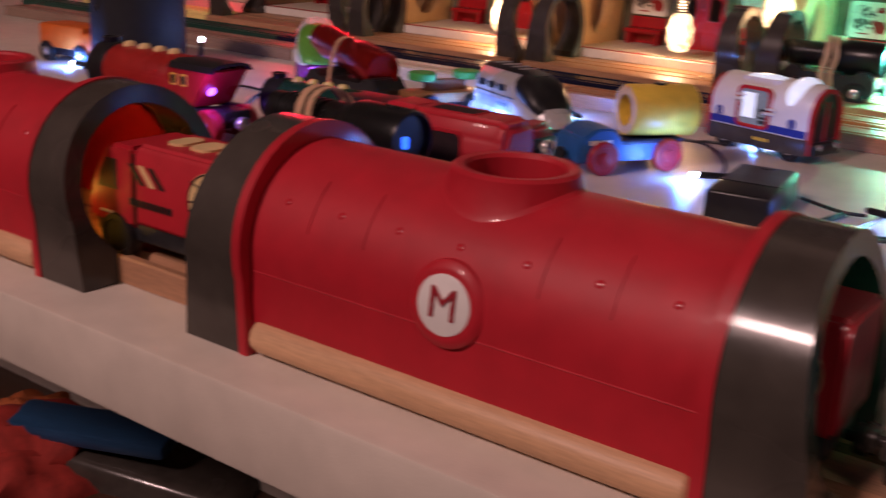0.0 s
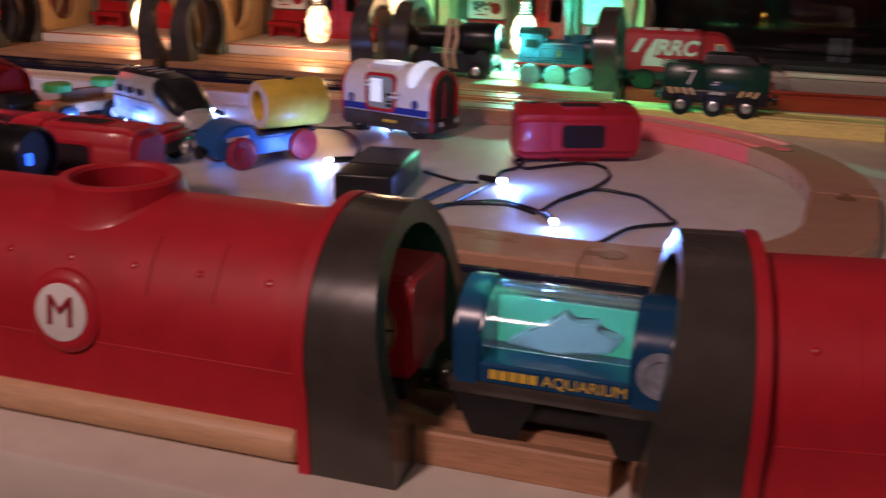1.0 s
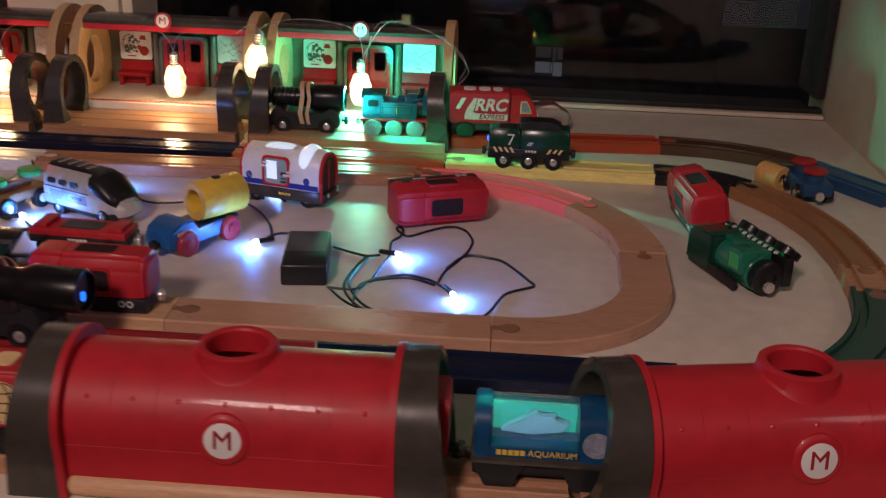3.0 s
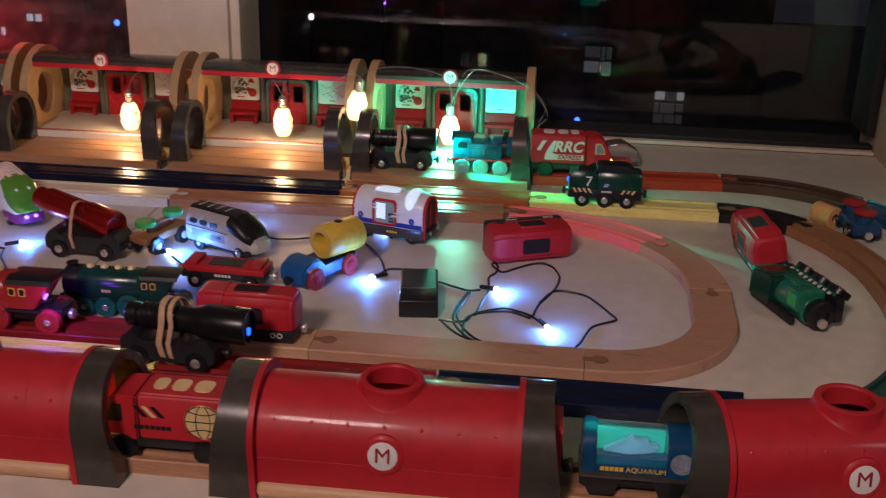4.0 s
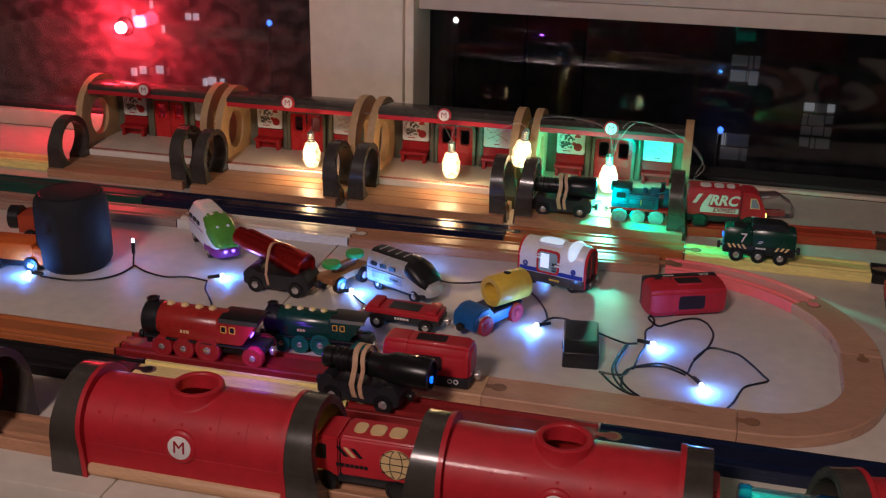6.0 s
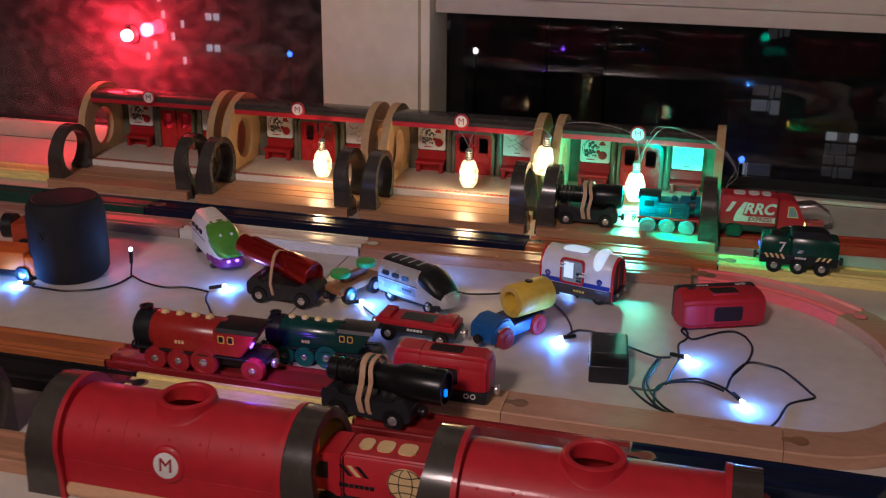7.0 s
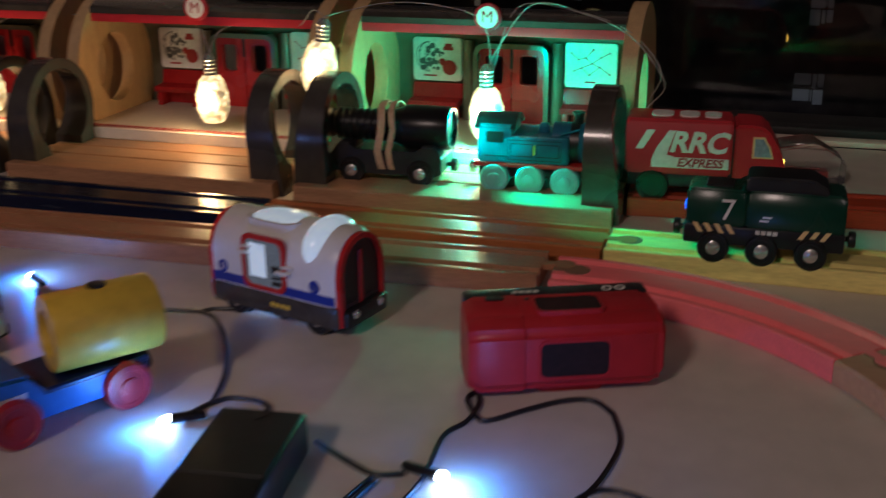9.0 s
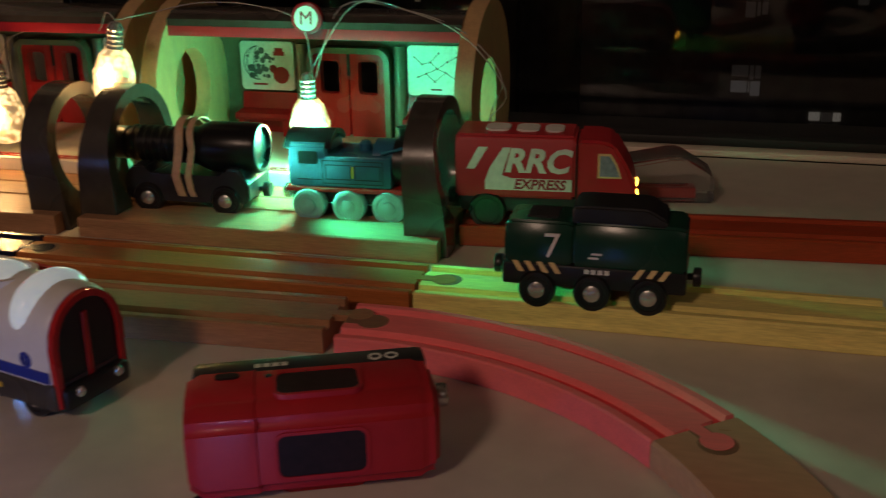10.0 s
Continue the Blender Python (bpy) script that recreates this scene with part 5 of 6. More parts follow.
    for sy in (-1, 1):
        part("door_line", box(B(), (1.66, sy * 1.68, 3.2), (0.06, 0.06, 3.0)), DGREY, t, "dark gap behind the cab")
        part("step", box(B(), (3.5, sy * 1.7, 1.95), (0.9, 0.08, 0.12), 0.03, 1), POSTER, t, "pale printed step")
    for y in (-1.1, 1.1):
        part("headlamp", lathe(B(), [(0.24, 0), (0.24, 0.1), (0.001, 0.16)], (4.72, y, 2.05), (1, 0, 0), 14), GLOWA, t, "amber glowing headlamp")
    coupling(t, -4.6, 1.3, -1, DGREY)
    return t


lorry_engine(at(0.1, 101.6, 0.95, 0, 0, 4) @ Matrix.Scale(1.07, 4), "red lorry-shaped toy engine with white express lettering", "letters")


TANKB = mat("light_blue_paint", (0.020, 0.13, 0.22), 0.3, var=0.1, bump=0.1)


def tank_engine(m):
    t = thing("tank_engine", "pale blue wooden toy tank engine with number 1", "toy engine", m)
    part("running_board", box(B(), (0, 0, 1.95), (7.6, 3.4, 0.3), 0.08, 1), DOORRED, t, "red running board")
    part("chassis", box(B(), (0, 0, 1.4), (7.2, 2.2, 0.8), 0.1), BLACK, t, "black chassis")
    part("side_tank", box(B(), (0.1, 0, 3.05), (5.0, 3.2, 1.9), 0.15), TANKB, t, "blue tanks")
    s = B()
    prism(s, [(-3.6, 2.1), (-1.2, 2.1), (-1.2, 4.7), (-3.5, 4.7)], -1.6, 1.6, "y")
    bmesh.ops.bevel(s, geom=s.edges[:], offset=0.12, segments=2, affect="EDGES")
    part("cab", s, TANKB, t, "blue cab")
    s = B()
    strip(s, arc(0, 3.1, 2.1, 140, 40, 10), arc(0, 3.1, 1.85, 140, 40, 10), -3.8, -1.0)
    part("cab_roof", s, DGREY, t, "dark curved cab roof")
    part("boiler", lathe(B(), [(1.35, 0), (1.35, 2.3), (1.25, 2.45), (0.001, 2.5)], (1.4, 0, 3.35), (1, 0, 0), 28), TANKB, t, "round boiler")
    part("smokebox", lathe(B(), [(1.4, 0), (1.4, 0.6)], (2.6, 0, 3.35), (1, 0, 0), 28), BLACK, t, "black smokebox ring")
    part("chimney", lathe(B(), [(0.35, 0), (0.32, 0.6), (0.42, 0.85), (0.2, 0.86)], (3.0, 0, 4.6), (0, 0, 1), 18), BLACK, t, "black chimney")
    part("dome", lathe(B(), [(0.4, 0), (0.38, 0.4), (0.22, 0.58), (0.001, 0.62)], (0.7, 0, 4.0), (0, 0, 1), 18), TANKB, t, "blue dome")
    for sy in (-1, 1):
        s = B()
        prism(s, rounded(1.2, 0.75, 0.12, 3, -2.35, 3.85), sy * 1.55, sy * 1.63, "y")
        part("cab_window", s, BLACK, t, "dark cab window")
        strips = [(0.3, 2.35, 3.6, 0.05), (0.3, 3.7, 3.6, 0.05), (-2.3, 2.55, 1.5, 0.06)] + [(x, 3.02, 0.05, 1.35) for x in (-1.5, 2.1)]
        for x in (-0.55, 1.2):
            strips += [(x, z, 1.5, 0.06) for z in (2.6, 3.45)] + [(x + q * 0.75, 3.02, 0.06, 0.9) for q in (-1, 1)]
        for x, z, w, h in strips:
            part("lining", box(B(), (x, sy * 1.61, z), (w, 0.02, h)), DGREY, t)
        part("pipe", rod(B(), (1.9, sy * 1.35, 4.1), (3.2, sy * 0.95, 4.45), 0.09, seg=10), TANKB, t, "thin handrail along the boiler")
    part("front_plate", lathe(B(), [(1.12, 0), (1.08, 0.18), (0.7, 0.36), (0.001, 0.42)], (3.95, 0, 3.3), (1, 0, 0), 28), PALEPL, t, "pale rounded front plate")
    part("buffer_beam", box(B(), (3.75, 0, 1.75), (0.3, 3.2, 0.6), 0.08, 1), DOORRED, t, "red buffer beam")
    for sy in (-1, 1):
        part("buffer", lathe(B(), [(0.2, 0), (0.2, 0.2), (0.32, 0.24), (0.3, 0.34), (0.001, 0.36)], (3.9, sy * 1.1, 1.75), (1, 0, 0), 14), BLACK, t, "round buffer")
    letters("number", "1", 1.0, side(0.3, -1.62, 3.0), YELP, t, 0.02)
    wheels(t, (-2.4, 0, 2.4), 1.45, 1.0, PALEWH, None)
    for x in (-2.4, 0, 2.4):
        for sy in (-1, 1):
            part("axle_cap", lathe(B(), [(0.42, 0), (0.4, 0.12), (0.001, 0.16)], (x, sy * 1.75, 1.0), (0, sy, 0), 16), PALEWH, t, "pale axle cap")
    coupling(t, 3.7, 1.3, 1)
    coupling(t, -3.7, 1.3, -1)


tank_engine(at(-11.1, SY, 0.95, 0, 0, 2))


AQUAB = mat("deep_blue_plastic", (0.008, 0.06, 0.15), 0.22, var=0.1, bump=0.08)
DOME = mat("clear_blue_plastic", (0.62, 0.85, 1.0), 0.04, var=0, clear=0.96, ior=1.3)


def aquarium_wagon(m, label, lit):
    t = thing("aquarium_wagon", label, "toy train", m)
    part("chassis", box(B(), (0, 0, 1.15), (7.4, 2.4, 0.9), 0.12), BLACK, t, "black chassis")
    part("deck", box(B(), (0, 0, 1.85), (7.6, 3.3, 0.5), 0.1), GREY, t, "grey deck")
    for x, w in ((-3.2, 0.9), (2.75, 1.9)):
        s = B()
        o = [(-1.65, 2.0), (1.65, 2.0), (1.7, 3.4)] + arc(0, 3.3, 1.7, 10, 170, 12) + [(-1.7, 3.4)]
        prism(s, o, x - w / 2, x + w / 2)
        bmesh.ops.bevel(s, geom=[e for e in s.edges if abs(e.verts[0].co.x - e.verts[1].co.x) < 0.01], offset=0.1, segments=2, affect="EDGES")
        part("end_block", s, AQUAB, t, "deep blue end block", 40)
    part("base_band", box(B(), (-0.45, 0, 2.4), (4.7, 3.34, 0.7), 0.08, 1), AQUAB, t, "deep blue lower band")
    s = B()
    strip(s, arc(0, 3.3, 1.55, 182, -2, 18), arc(0, 3.3, 1.45, 182, -2, 18), -2.75, 1.8)
    dome = part("tank", s, DOME, t, "clear plastic tank")
    dome.visible_shadow = False
    s = B()
    prism(s, [(0.2, 2.7), (0.2, 4.3), (0.9, 4.1), (1.3, 3.4), (1.3, 2.7)], -2.7, 1.75)
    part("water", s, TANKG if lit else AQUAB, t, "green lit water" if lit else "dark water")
    s = B()
    prism(s, [(-2.3, 3.0), (-1.6, 3.5), (-0.9, 3.75), (-0.4, 4.3), (-0.2, 3.9), (0.7, 4.05), (0.5, 3.75), (1.4, 3.6), (1.0, 3.1), (-0.6, 2.85)], -0.55, 0.05, "y")
    bmesh.ops.bevel(s, geom=s.edges[:], offset=0.08, segments=2, affect="EDGES")
    part("fish", s, FISHB, t, "pale blue moulded fish")
    part("porthole", lathe(B(), [(0.75, 0), (0.75, 0.06), (0.5, 0.08), (0.48, 0.03), (0.001, 0.03)], (2.75, -1.68, 3.15), (0, -1, 0), 24), PANELG, t, "grey round porthole print")
    bars(t, "lettering", -1.7, -1.69, 2.42, 1.5, 0.3, YELP, 5, 0.06, "ochre lettering")
    letters("lettering", "AQUARIUM", 0.5, side(0.5, -1.69, 2.42), YELP, t, 0.015)
    wheels(t, (-2.3, 2.3), 1.1, 0.9, TYRE, None)
    for x in (-2.3, 2.3):
        for sy in (-1, 1):
            s = B()
            prism(s, [(x - 1.35, 1.65), (x + 1.35, 1.65), (x + 0.75, 0.35), (x + 0.6, 0.2), (x - 0.6, 0.2), (x - 0.75, 0.35)], sy * 1.45, sy * 1.62, "y")
            part("axle_guard", s, BLACK, t, "black guard over the wheel")
    coupling(t, -3.8, 1.4, -1, GREY)
    coupling(t, 3.8, 1.4, 1, GREY)


lorry_engine(at(-27.0, AX, 0.95, 0, 0, 180) @ at(0, 0, 0), "red lorry-shaped toy engine with cream globe print", "globe")
lorry_engine(at(-4.9, AX, 0.95, 0, 0, 180), "red lorry-shaped toy engine with cream globe print", "globe")
aquarium_wagon(at(-14.6, AX, 0.95), "blue toy aquarium wagon with clear tank", False)
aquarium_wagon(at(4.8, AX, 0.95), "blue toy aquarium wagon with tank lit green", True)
carriage(at(16.2, AX + 1.7, 0.95, 0, 0, 10), "red plastic toy carriage inside the tunnel")


def box_wagon(m):
    t = thing("box_wagon", "navy blue toy box wagon with yellow disc print", "toy train", m)
    part("box_body", box(B(), (0, 0, 3.4), (8.0, 3.5, 3.6), 0.2), NAVYP, t, "navy blue box")
    part("chassis", box(B(), (0, 0, 1.3), (7.8, 2.6, 0.8), 0.1), BLACK, t, "black chassis")
    part("disc", lathe(B(), [(1.1, 0), (1.1, 0.05), (0.001, 0.05)], (-0.8, -1.75, 3.2), (0, -1, 0), 30), YELP, t, "yellow printed disc")
    part("panel", box(B(), (0.4, -0.4, 5.21), (3.2, 1.2, 0.05), 0.02, 1), RED, t, "red printed oval")
    wheels(t, (-2.5, 2.5), 1.4, 0.9)
    coupling(t, 4.0, 1.3, 1)


box_wagon(at(26.0, AX + 3.4, 0.95, 0, 0, 10))


def upturned_engine(m):
    t = thing("toppled_engine", "green and black toy steam engine lying on its side", "toy engine", m)
    part("boiler", lathe(B(), [(0.001, -0.2), (1.2, -0.1), (1.45, 0.2), (1.45, 4.6), (1.35, 4.7)], (-0.8, 0.2, 1.7), (1, 0, 0), 28), TOPGREEN, t, "green boiler")
    s = B()
    prism(s, [(-4.4, 0.3), (-0.6, 0.3), (-0.6, 3.3), (-1.2, 3.6), (-4.0, 3.1)], -1.7, 1.5, "y")
    bmesh.ops.bevel(s, geom=s.edges[:], offset=0.2, segments=2, affect="EDGES")
    part("cab", s, EGREEN, t, "dark green cab")
    part("cab_end", box(B(), (-4.6, 0.2, 1.7), (1.2, 2.6, 2.2), 0.2), TOPGREEN, t, "green rear block")
    part("side_tank", box(B(), (1.4, 0.4, 2.95), (4.6, 1.5, 1.0), 0.15), TOPGREEN, t, "green side tank")
    part("footplate", box(B(), (-0.4, -1.45, 0.55), (7.0, 0.4, 0.9), 0.1), BLACK, t, "black footplate")
    part("smokebox", lathe(B(), [(1.35, 0), (1.4, 0.1), (1.4, 1.0), (1.1, 1.2), (0.6, 1.2), (0.55, 1.0), (0.001, 1.0)], (3.7, 0.4, 1.6), (1, 0, 0), 28), BLACK, t, "black smokebox")
    part("chassis", box(B(), (0.5, 2.0, 2.0), (8.8, 0.9, 2.4), 0.15), BLACK, t, "black chassis turned sideways")
    part("valve_gear", box(B(), (1.0, 1.75, 3.35), (6.6, 0.25, 0.3), 0.06, 1), TOPGREEN, t, "green coupling rod")
    s = B()
    for k in range(9):
        box(s, (-2.2 + k * 0.75, 1.4, 3.42), (0.3, 0.4, 0.12), rot=Matrix.Rotation(0.6, 4, "Z"))
    part("hazard_stripes", s, POSTER, t, "white slanted stripes")
    for x in (-1.6, 1.0, 3.5):
        p = part("wheel", lathe(B(), [(1.05, 0), (1.12, 0.06), (1.12, 0.6), (1.0, 0.68), (0.78, 0.6), (0.001, 0.6)], (x, 2.5, 3.0), (0, 0.55, 0.8), 28), TYRE, t, "black wheel")
        part("hub", lathe(B(), [(0.45, 0.6), (0.42, 0.76), (0.001, 0.82)], (x, 2.5, 3.0), (0, 0.55, 0.8), 18), CHROME, p, "shiny hub")
    s = B()
    box(s, (2.9, -0.9, 2.7), (1.9, 1.7, 1.9), 0.18)
    part("front_box", s, TOPGREEN, t, "bright green box")
    part("box_panel", box(B(), (2.9, -1.78, 2.7), (1.3, 0.08, 1.2), 0.03, 1), LEAF, t, "light green panel")
    coupling(t, 4.9, 1.2, 1)


TOPGREEN = mat("bright_engine_green", (0.012, 0.16, 0.092), 0.25, var=0.12, bump=0.1)
upturned_engine(at(20.9, 65.0, 0, 0, 0, -68))


def log_truck(m):
    t = thing("log_truck", "dark blue toy truck with red round caps", "toy train", m)
    part("wagon_body", box(B(), (0, 0, 1.6), (6.8, 3.1, 1.3), 0.2), BLUEW, t, "blue painted body")
    for x in (-1.4, 1.9):
        part("post", lathe(B(), [(0.9, 0), (0.9, 0.9)], (x, 0, 2.2), (0, 0, 1), 24), BLUEW, t, "blue drum")
        part("cap", lathe(B(), [(1.2, 0), (1.25, 0.1), (1.25, 0.3), (1.1, 0.4), (0.001, 0.4)], (x, 0, 3.1), (0, 0, 1), 28), REDWH, t, "flat red cap")
    wheels(t, (-2.0, 2.0), 1.5, 0.95)
    coupling(t, 3.4, 1.2, 1)


log_truck(at(32.5, 88.0, 0, 0, 0, -84))


ROLLW = stain("varnished_yellow_wood", (0.62, 0.36, 0.12), 0.2)


def wood_roll(m):
    t = thing("wood_roll", "short round yellow wooden roll with a hole", "toy load", m)
    part("roll", lathe(B(), [(0.7, 0.0), (1.55, 0.0), (1.65, 0.12), (1.65, 3.4), (1.55, 3.5), (0.7, 3.5), (0.65, 3.4), (0.65, 0.1), (0.7, 0)], (0, -1.7, 1.65), (0, 1, 0), 28), ROLLW, t)


wood_roll(at(29.6, 90.0, 0, 0, 0, 36) @ Matrix.Scale(0.8, 4))


def dump_truck(m):
    t = thing("dump_truck", "orange toy truck with lit lamps beside the loudspeaker", "toy truck", m)
    part("body", box(B(), (0, 0, 2.4), (6.0, 3.4, 2.2), 0.25), ORANGE, t, "orange body")
    part("cab", box(B(), (3.2, 0, 1.9), (2.0, 3.2, 2.2), 0.3), ORANGE, t, "orange cab")
    part("chassis", box(B(), (0.4, 0, 1.0), (7.6, 2.8, 0.7), 0.1), BLACK, t, "black chassis")
    wheels(t, (-2.0, 2.6), 1.5, 0.95)


dump_truck(at(-81.6, 65.6, 0, 0, 0, 4))


def rail_car(m):
    t = thing("rail_car", "red and black wooden toy engine with pale wheel", "toy engine", m)
    part("body", box(B(), (0, 0, 2.6), (8, 3.4, 2.4), 0.25), REDW, t, "red body")
    part("smokebox", lathe(B(), [(1.4, 0), (1.5, 0.1), (1.5, 1.4), (1.2, 1.5), (0.001, 1.5)], (-4.0, 0, 3.0), (-1, 0, 0), 24), BLACK, t, "black front")
    wheels(t, (-2.4, 2.4), 1.5, 1.0, TYRE, WHITE)


rail_car(at(-82.0, 74.0, 0, 0, 0, 10))

# ---- light chains ----
CABLE = mat("black_cable", (0.008, 0.008, 0.009), 0.45, var=0.1)
CLEARP = mat("clear_plastic", (0.9, 0.9, 0.9), 0.08, var=0, clear=0.95, ior=1.4)
STRAND = mat("clear_lead", (0.75, 0.72, 0.68), 0.15, var=0, clear=0.6)


def led(x, y, z, heading, power=0.030, up=0.0):
    d = Vector((math.cos(radians(heading)), math.sin(radians(heading)), up)).normalized()
    t = thing("fairy_light", "small white light of the black cable chain", "fairy light", at(x, y, z), "white lights of the chain")
    part("socket", lathe(B(), [(0.14, -1.5), (0.2, -1.4), (0.22, 0)], (0, 0, 0), d, 12), CABLE, t, "black rubber socket")
    part("bulb", lathe(B(), [(0.15, 0), (0.17, 0.12), (0.17, 0.3), (0.1, 0.42), (0.001, 0.44)], (0, 0, 0), d, 14), LEDGLASS, t, "glowing white tip")
    p = Vector((x, y, z)) + d * 1.0 + Vector((0, 0, 0.25))
    lamp("fairy_light_glow", "POINT", p * CM, power * 1.5, (0.05, 0.26, 1.0), 0.0025)


led(-18.8, 65.6, 0.45, 215)
led(-6.8, 64.6, 0.45, -12)
led(-1.6, 57.0, 0.45, -60)
led(-56.8, 68.4, 0.45, 35)
led(-41.0, 68.6, 0.45, 30)
led(-34.8, 77.9, 0.45, 150)
led(-78.2, 63.0, 0.45, 185)
led(-19.6, 78.2, 0.3, 120, 0.02)
led(-68.4, 69.4, 3.0, 90, 0.010, 12)


def cable(pts, r=0.11, material=CABLE, label="thin black twin cable of the light chain lying on the sill"):
    t = thing("cable", label, "cable", at(0, 0))
    part("lead", wire(B(), pts, r), material, t)


def flat(*pts, z=0.14):
    return [(x, y, z + 0.02 * (k % 3)) for k, (x, y) in enumerate(pts)]


# round the battery box and the two lights in the loop
cable(flat((-12.4, 66.1), (-10.6, 65.0), (-9.3, 64.4), (-8.2, 64.8)))
cable(flat((-9.3, 64.2), (-9.8, 62.0), (-10.2, 58.8), (-9.8, 56.6), (-8.6, 54.4), (-7.4, 53.4)))
cable(flat((-9.1, 64.0), (-9.5, 61.8), (-9.9, 59.0), (-9.4, 57.0), (-8.3, 54.8), (-7.2, 53.6)))
cable(flat((-11.4, 57.5), (-9.9, 57.3), (-8.9, 57.6), (-8.4, 59.1), (-7.3, 60.0), (-5.7, 60.8), (-4.4, 60.5), (-3.2, 59.7), (-2.3, 58.5)))
cable(flat((-8.9, 54.6), (-9.1, 56.8), (-8.9, 58.2), (-8.1, 59.3), (-6.5, 60.0), (-4.9, 60.1), (-3.1, 59.1)))
cable(flat((-8.2, 59.0), (-7.8, 61.9), (-7.4, 64.6), (-7.6, 67.9), (-7.0, 69.3), (-6.9, 70.9), (-7.3, 71.9), (-7.5, 71.2), (-6.7, 69.8), (-6.1, 69.7), (-4.8, 71.0), (-3.4, 72.2), (-2.2, 72.6), (-1.2, 71.6)))
cable(flat((-1.2, 71.6), (-0.6, 69.3), (-0.9, 66.5), (-1.6, 64.4), (-2.5, 62.0), (-2.9, 59.5)))
cable(flat((-2.4, 62.7), (-1.4, 65.1), (-0.5, 65.8), (0.8, 65.6), (2.1, 64.9), (3.4, 62.8), (4.3, 61.1), (4.7, 60.0), (3.2, 58.8), (2.4, 58.0), (1.9, 56.5), (1.4, 54.7), (0.6, 53.0)))
cable(flat((-11.1, 57.2), (-10.0, 55.5), (-8.9, 54.3), (-7.4, 53.5)))
# past the blue wagon and the metro car
cable(flat((-18.6, 66.6), (-18.1, 67.8), (-17.3, 68.5), (-15.6, 68.2), (-14.6, 65.2)))
cable(flat((-18.1, 67.8), (-18.8, 70.3), (-20.1, 73.0), (-21.8, 75.4), (-23.6, 76.6), (-27.3, 75.8)))
cable(flat((-27.3, 75.8), (-29.0, 75.0), (-30.9, 74.6), (-32.4, 75.4), (-33.8, 76.9)))
cable(flat((-23.6, 76.6), (-23.0, 77.2), (-21.0, 77.6)))
cable(flat((-40.4, 68.2), (-37.0, 65.0), (-35.0, 66.4)))
# beside the loudspeaker
cable(flat((-57.9, 67.2), (-60.7, 67.6), (-63.1, 66.9), (-66.0, 67.7), (-68.2, 69.0)))
cable(flat((-68.3, 68.9), (-68.6, 66.2), (-70.0, 64.2), (-72.8, 63.0), (-74.9, 62.9), (-77.0, 63.0)))
cable([(-68.4, 69.0, 0.2), (-68.4, 69.2, 1.0), (-68.4, 69.4, 1.8)])
cable(flat((-57.8, 66.8), (-57.1, 65.0), (-55.7, 63.0), (-54.3, 60.6), (-53.6, 56.0), (-53.4, 52.6)))

# filament-style bulbs hanging along the stations
BULB = mat("bulb_glass", (1.0, 0.9, 0.7), 0.12, var=0, glow=(1.0, 0.72, 0.34), power=3.0)
# cut glass: bright and dull facets
nt = BULB.node_tree
cut, co, level = (nt.nodes.new(k) for k in ("ShaderNodeTexVoronoi", "ShaderNodeTexCoord", "ShaderNodeMapRange"))
cut.inputs["Scale"].default_value = 260
level.inputs[1].default_value, level.inputs[2].default_value, level.inputs[3].default_value, level.inputs[4].default_value = 0.12, 0.7, 1.9, 0.14
nt.links.new(co.outputs["Object"], cut.inputs["Vector"])
nt.links.new(cut.outputs["Distance"], level.inputs[0])
nt.links.new(level.outputs[0], nt.nodes["Principled BSDF"].inputs["Emission Strength"])


def bulb(x, y, z, power=0.14, lean=0.0):
    t = thing("hanging_bulb", "ribbed clear bulb glowing warm with metal screw cap", "light bulb", at(x, y, z, 0, lean, 0), "warm bulbs along the stations")
    # facets: rings of corners, each turned by half a step
    s = B()
    rings = []
    for k, (r, h) in enumerate([(0.25, -3.1), (0.72, -2.95), (1.08, -2.5), (1.22, -1.9), (1.28, -1.3), (1.24, -0.7), (1.1, -0.1), (0.88, 0.4), (0.6, 0.8)]):
        rr = r + (0.07 if k % 2 else 0)
        rings.append([s.verts.new((rr * math.cos(2 * math.pi * (j + 0.5 * (k % 2)) / 11), rr * math.sin(2 * math.pi * (j + 0.5 * (k % 2)) / 11), h)) for j in range(11)])
    for k, (p, q) in enumerate(zip(rings, rings[1:])):
        for j in range(11):
            i = (j + 1) % 11
            if k % 2:
                s.faces.new((p[j], p[i], q[i]))
                s.faces.new((p[j], q[i], q[j]))
            else:
                s.faces.new((p[j], p[i], q[j]))
                s.faces.new((p[i], q[i], q[j]))
    s.faces.new(rings[0][::-1])
    s.faces.new(rings[-1])
    part("globe", s, BULB, t, "ribbed glowing glass", 5)
    prof = [(0.52, 0.75)]
    for k in range(5):
        prof += [(0.55, 0.8 + k * 0.3), (0.46, 0.95 + k * 0.3)]
    prof += [(0.3, 2.4), (0.001, 2.5)]
    part("cap", lathe(B(), prof, (0, 0, 0), (0, 0, 1), 20), CHROME, t, "threaded metal cap")
    lamp("bulb_glow", "POINT", (x * CM, (y - 1.6) * CM, z * CM - 0.008), power, (1.0, 0.62, 0.28), 0.006)


bulb(-15.8, 105.6, 5.9)
bulb(-27.4, 102.6, 9.3, 0.07, 9)
bulb(-38.2, 105.6, 5.8)
bulb(-59.4, 105.6, 5.5)


def strand(pts):
    cable(pts, 0.045, STRAND, "thin clear lead of the warm bulb chain")


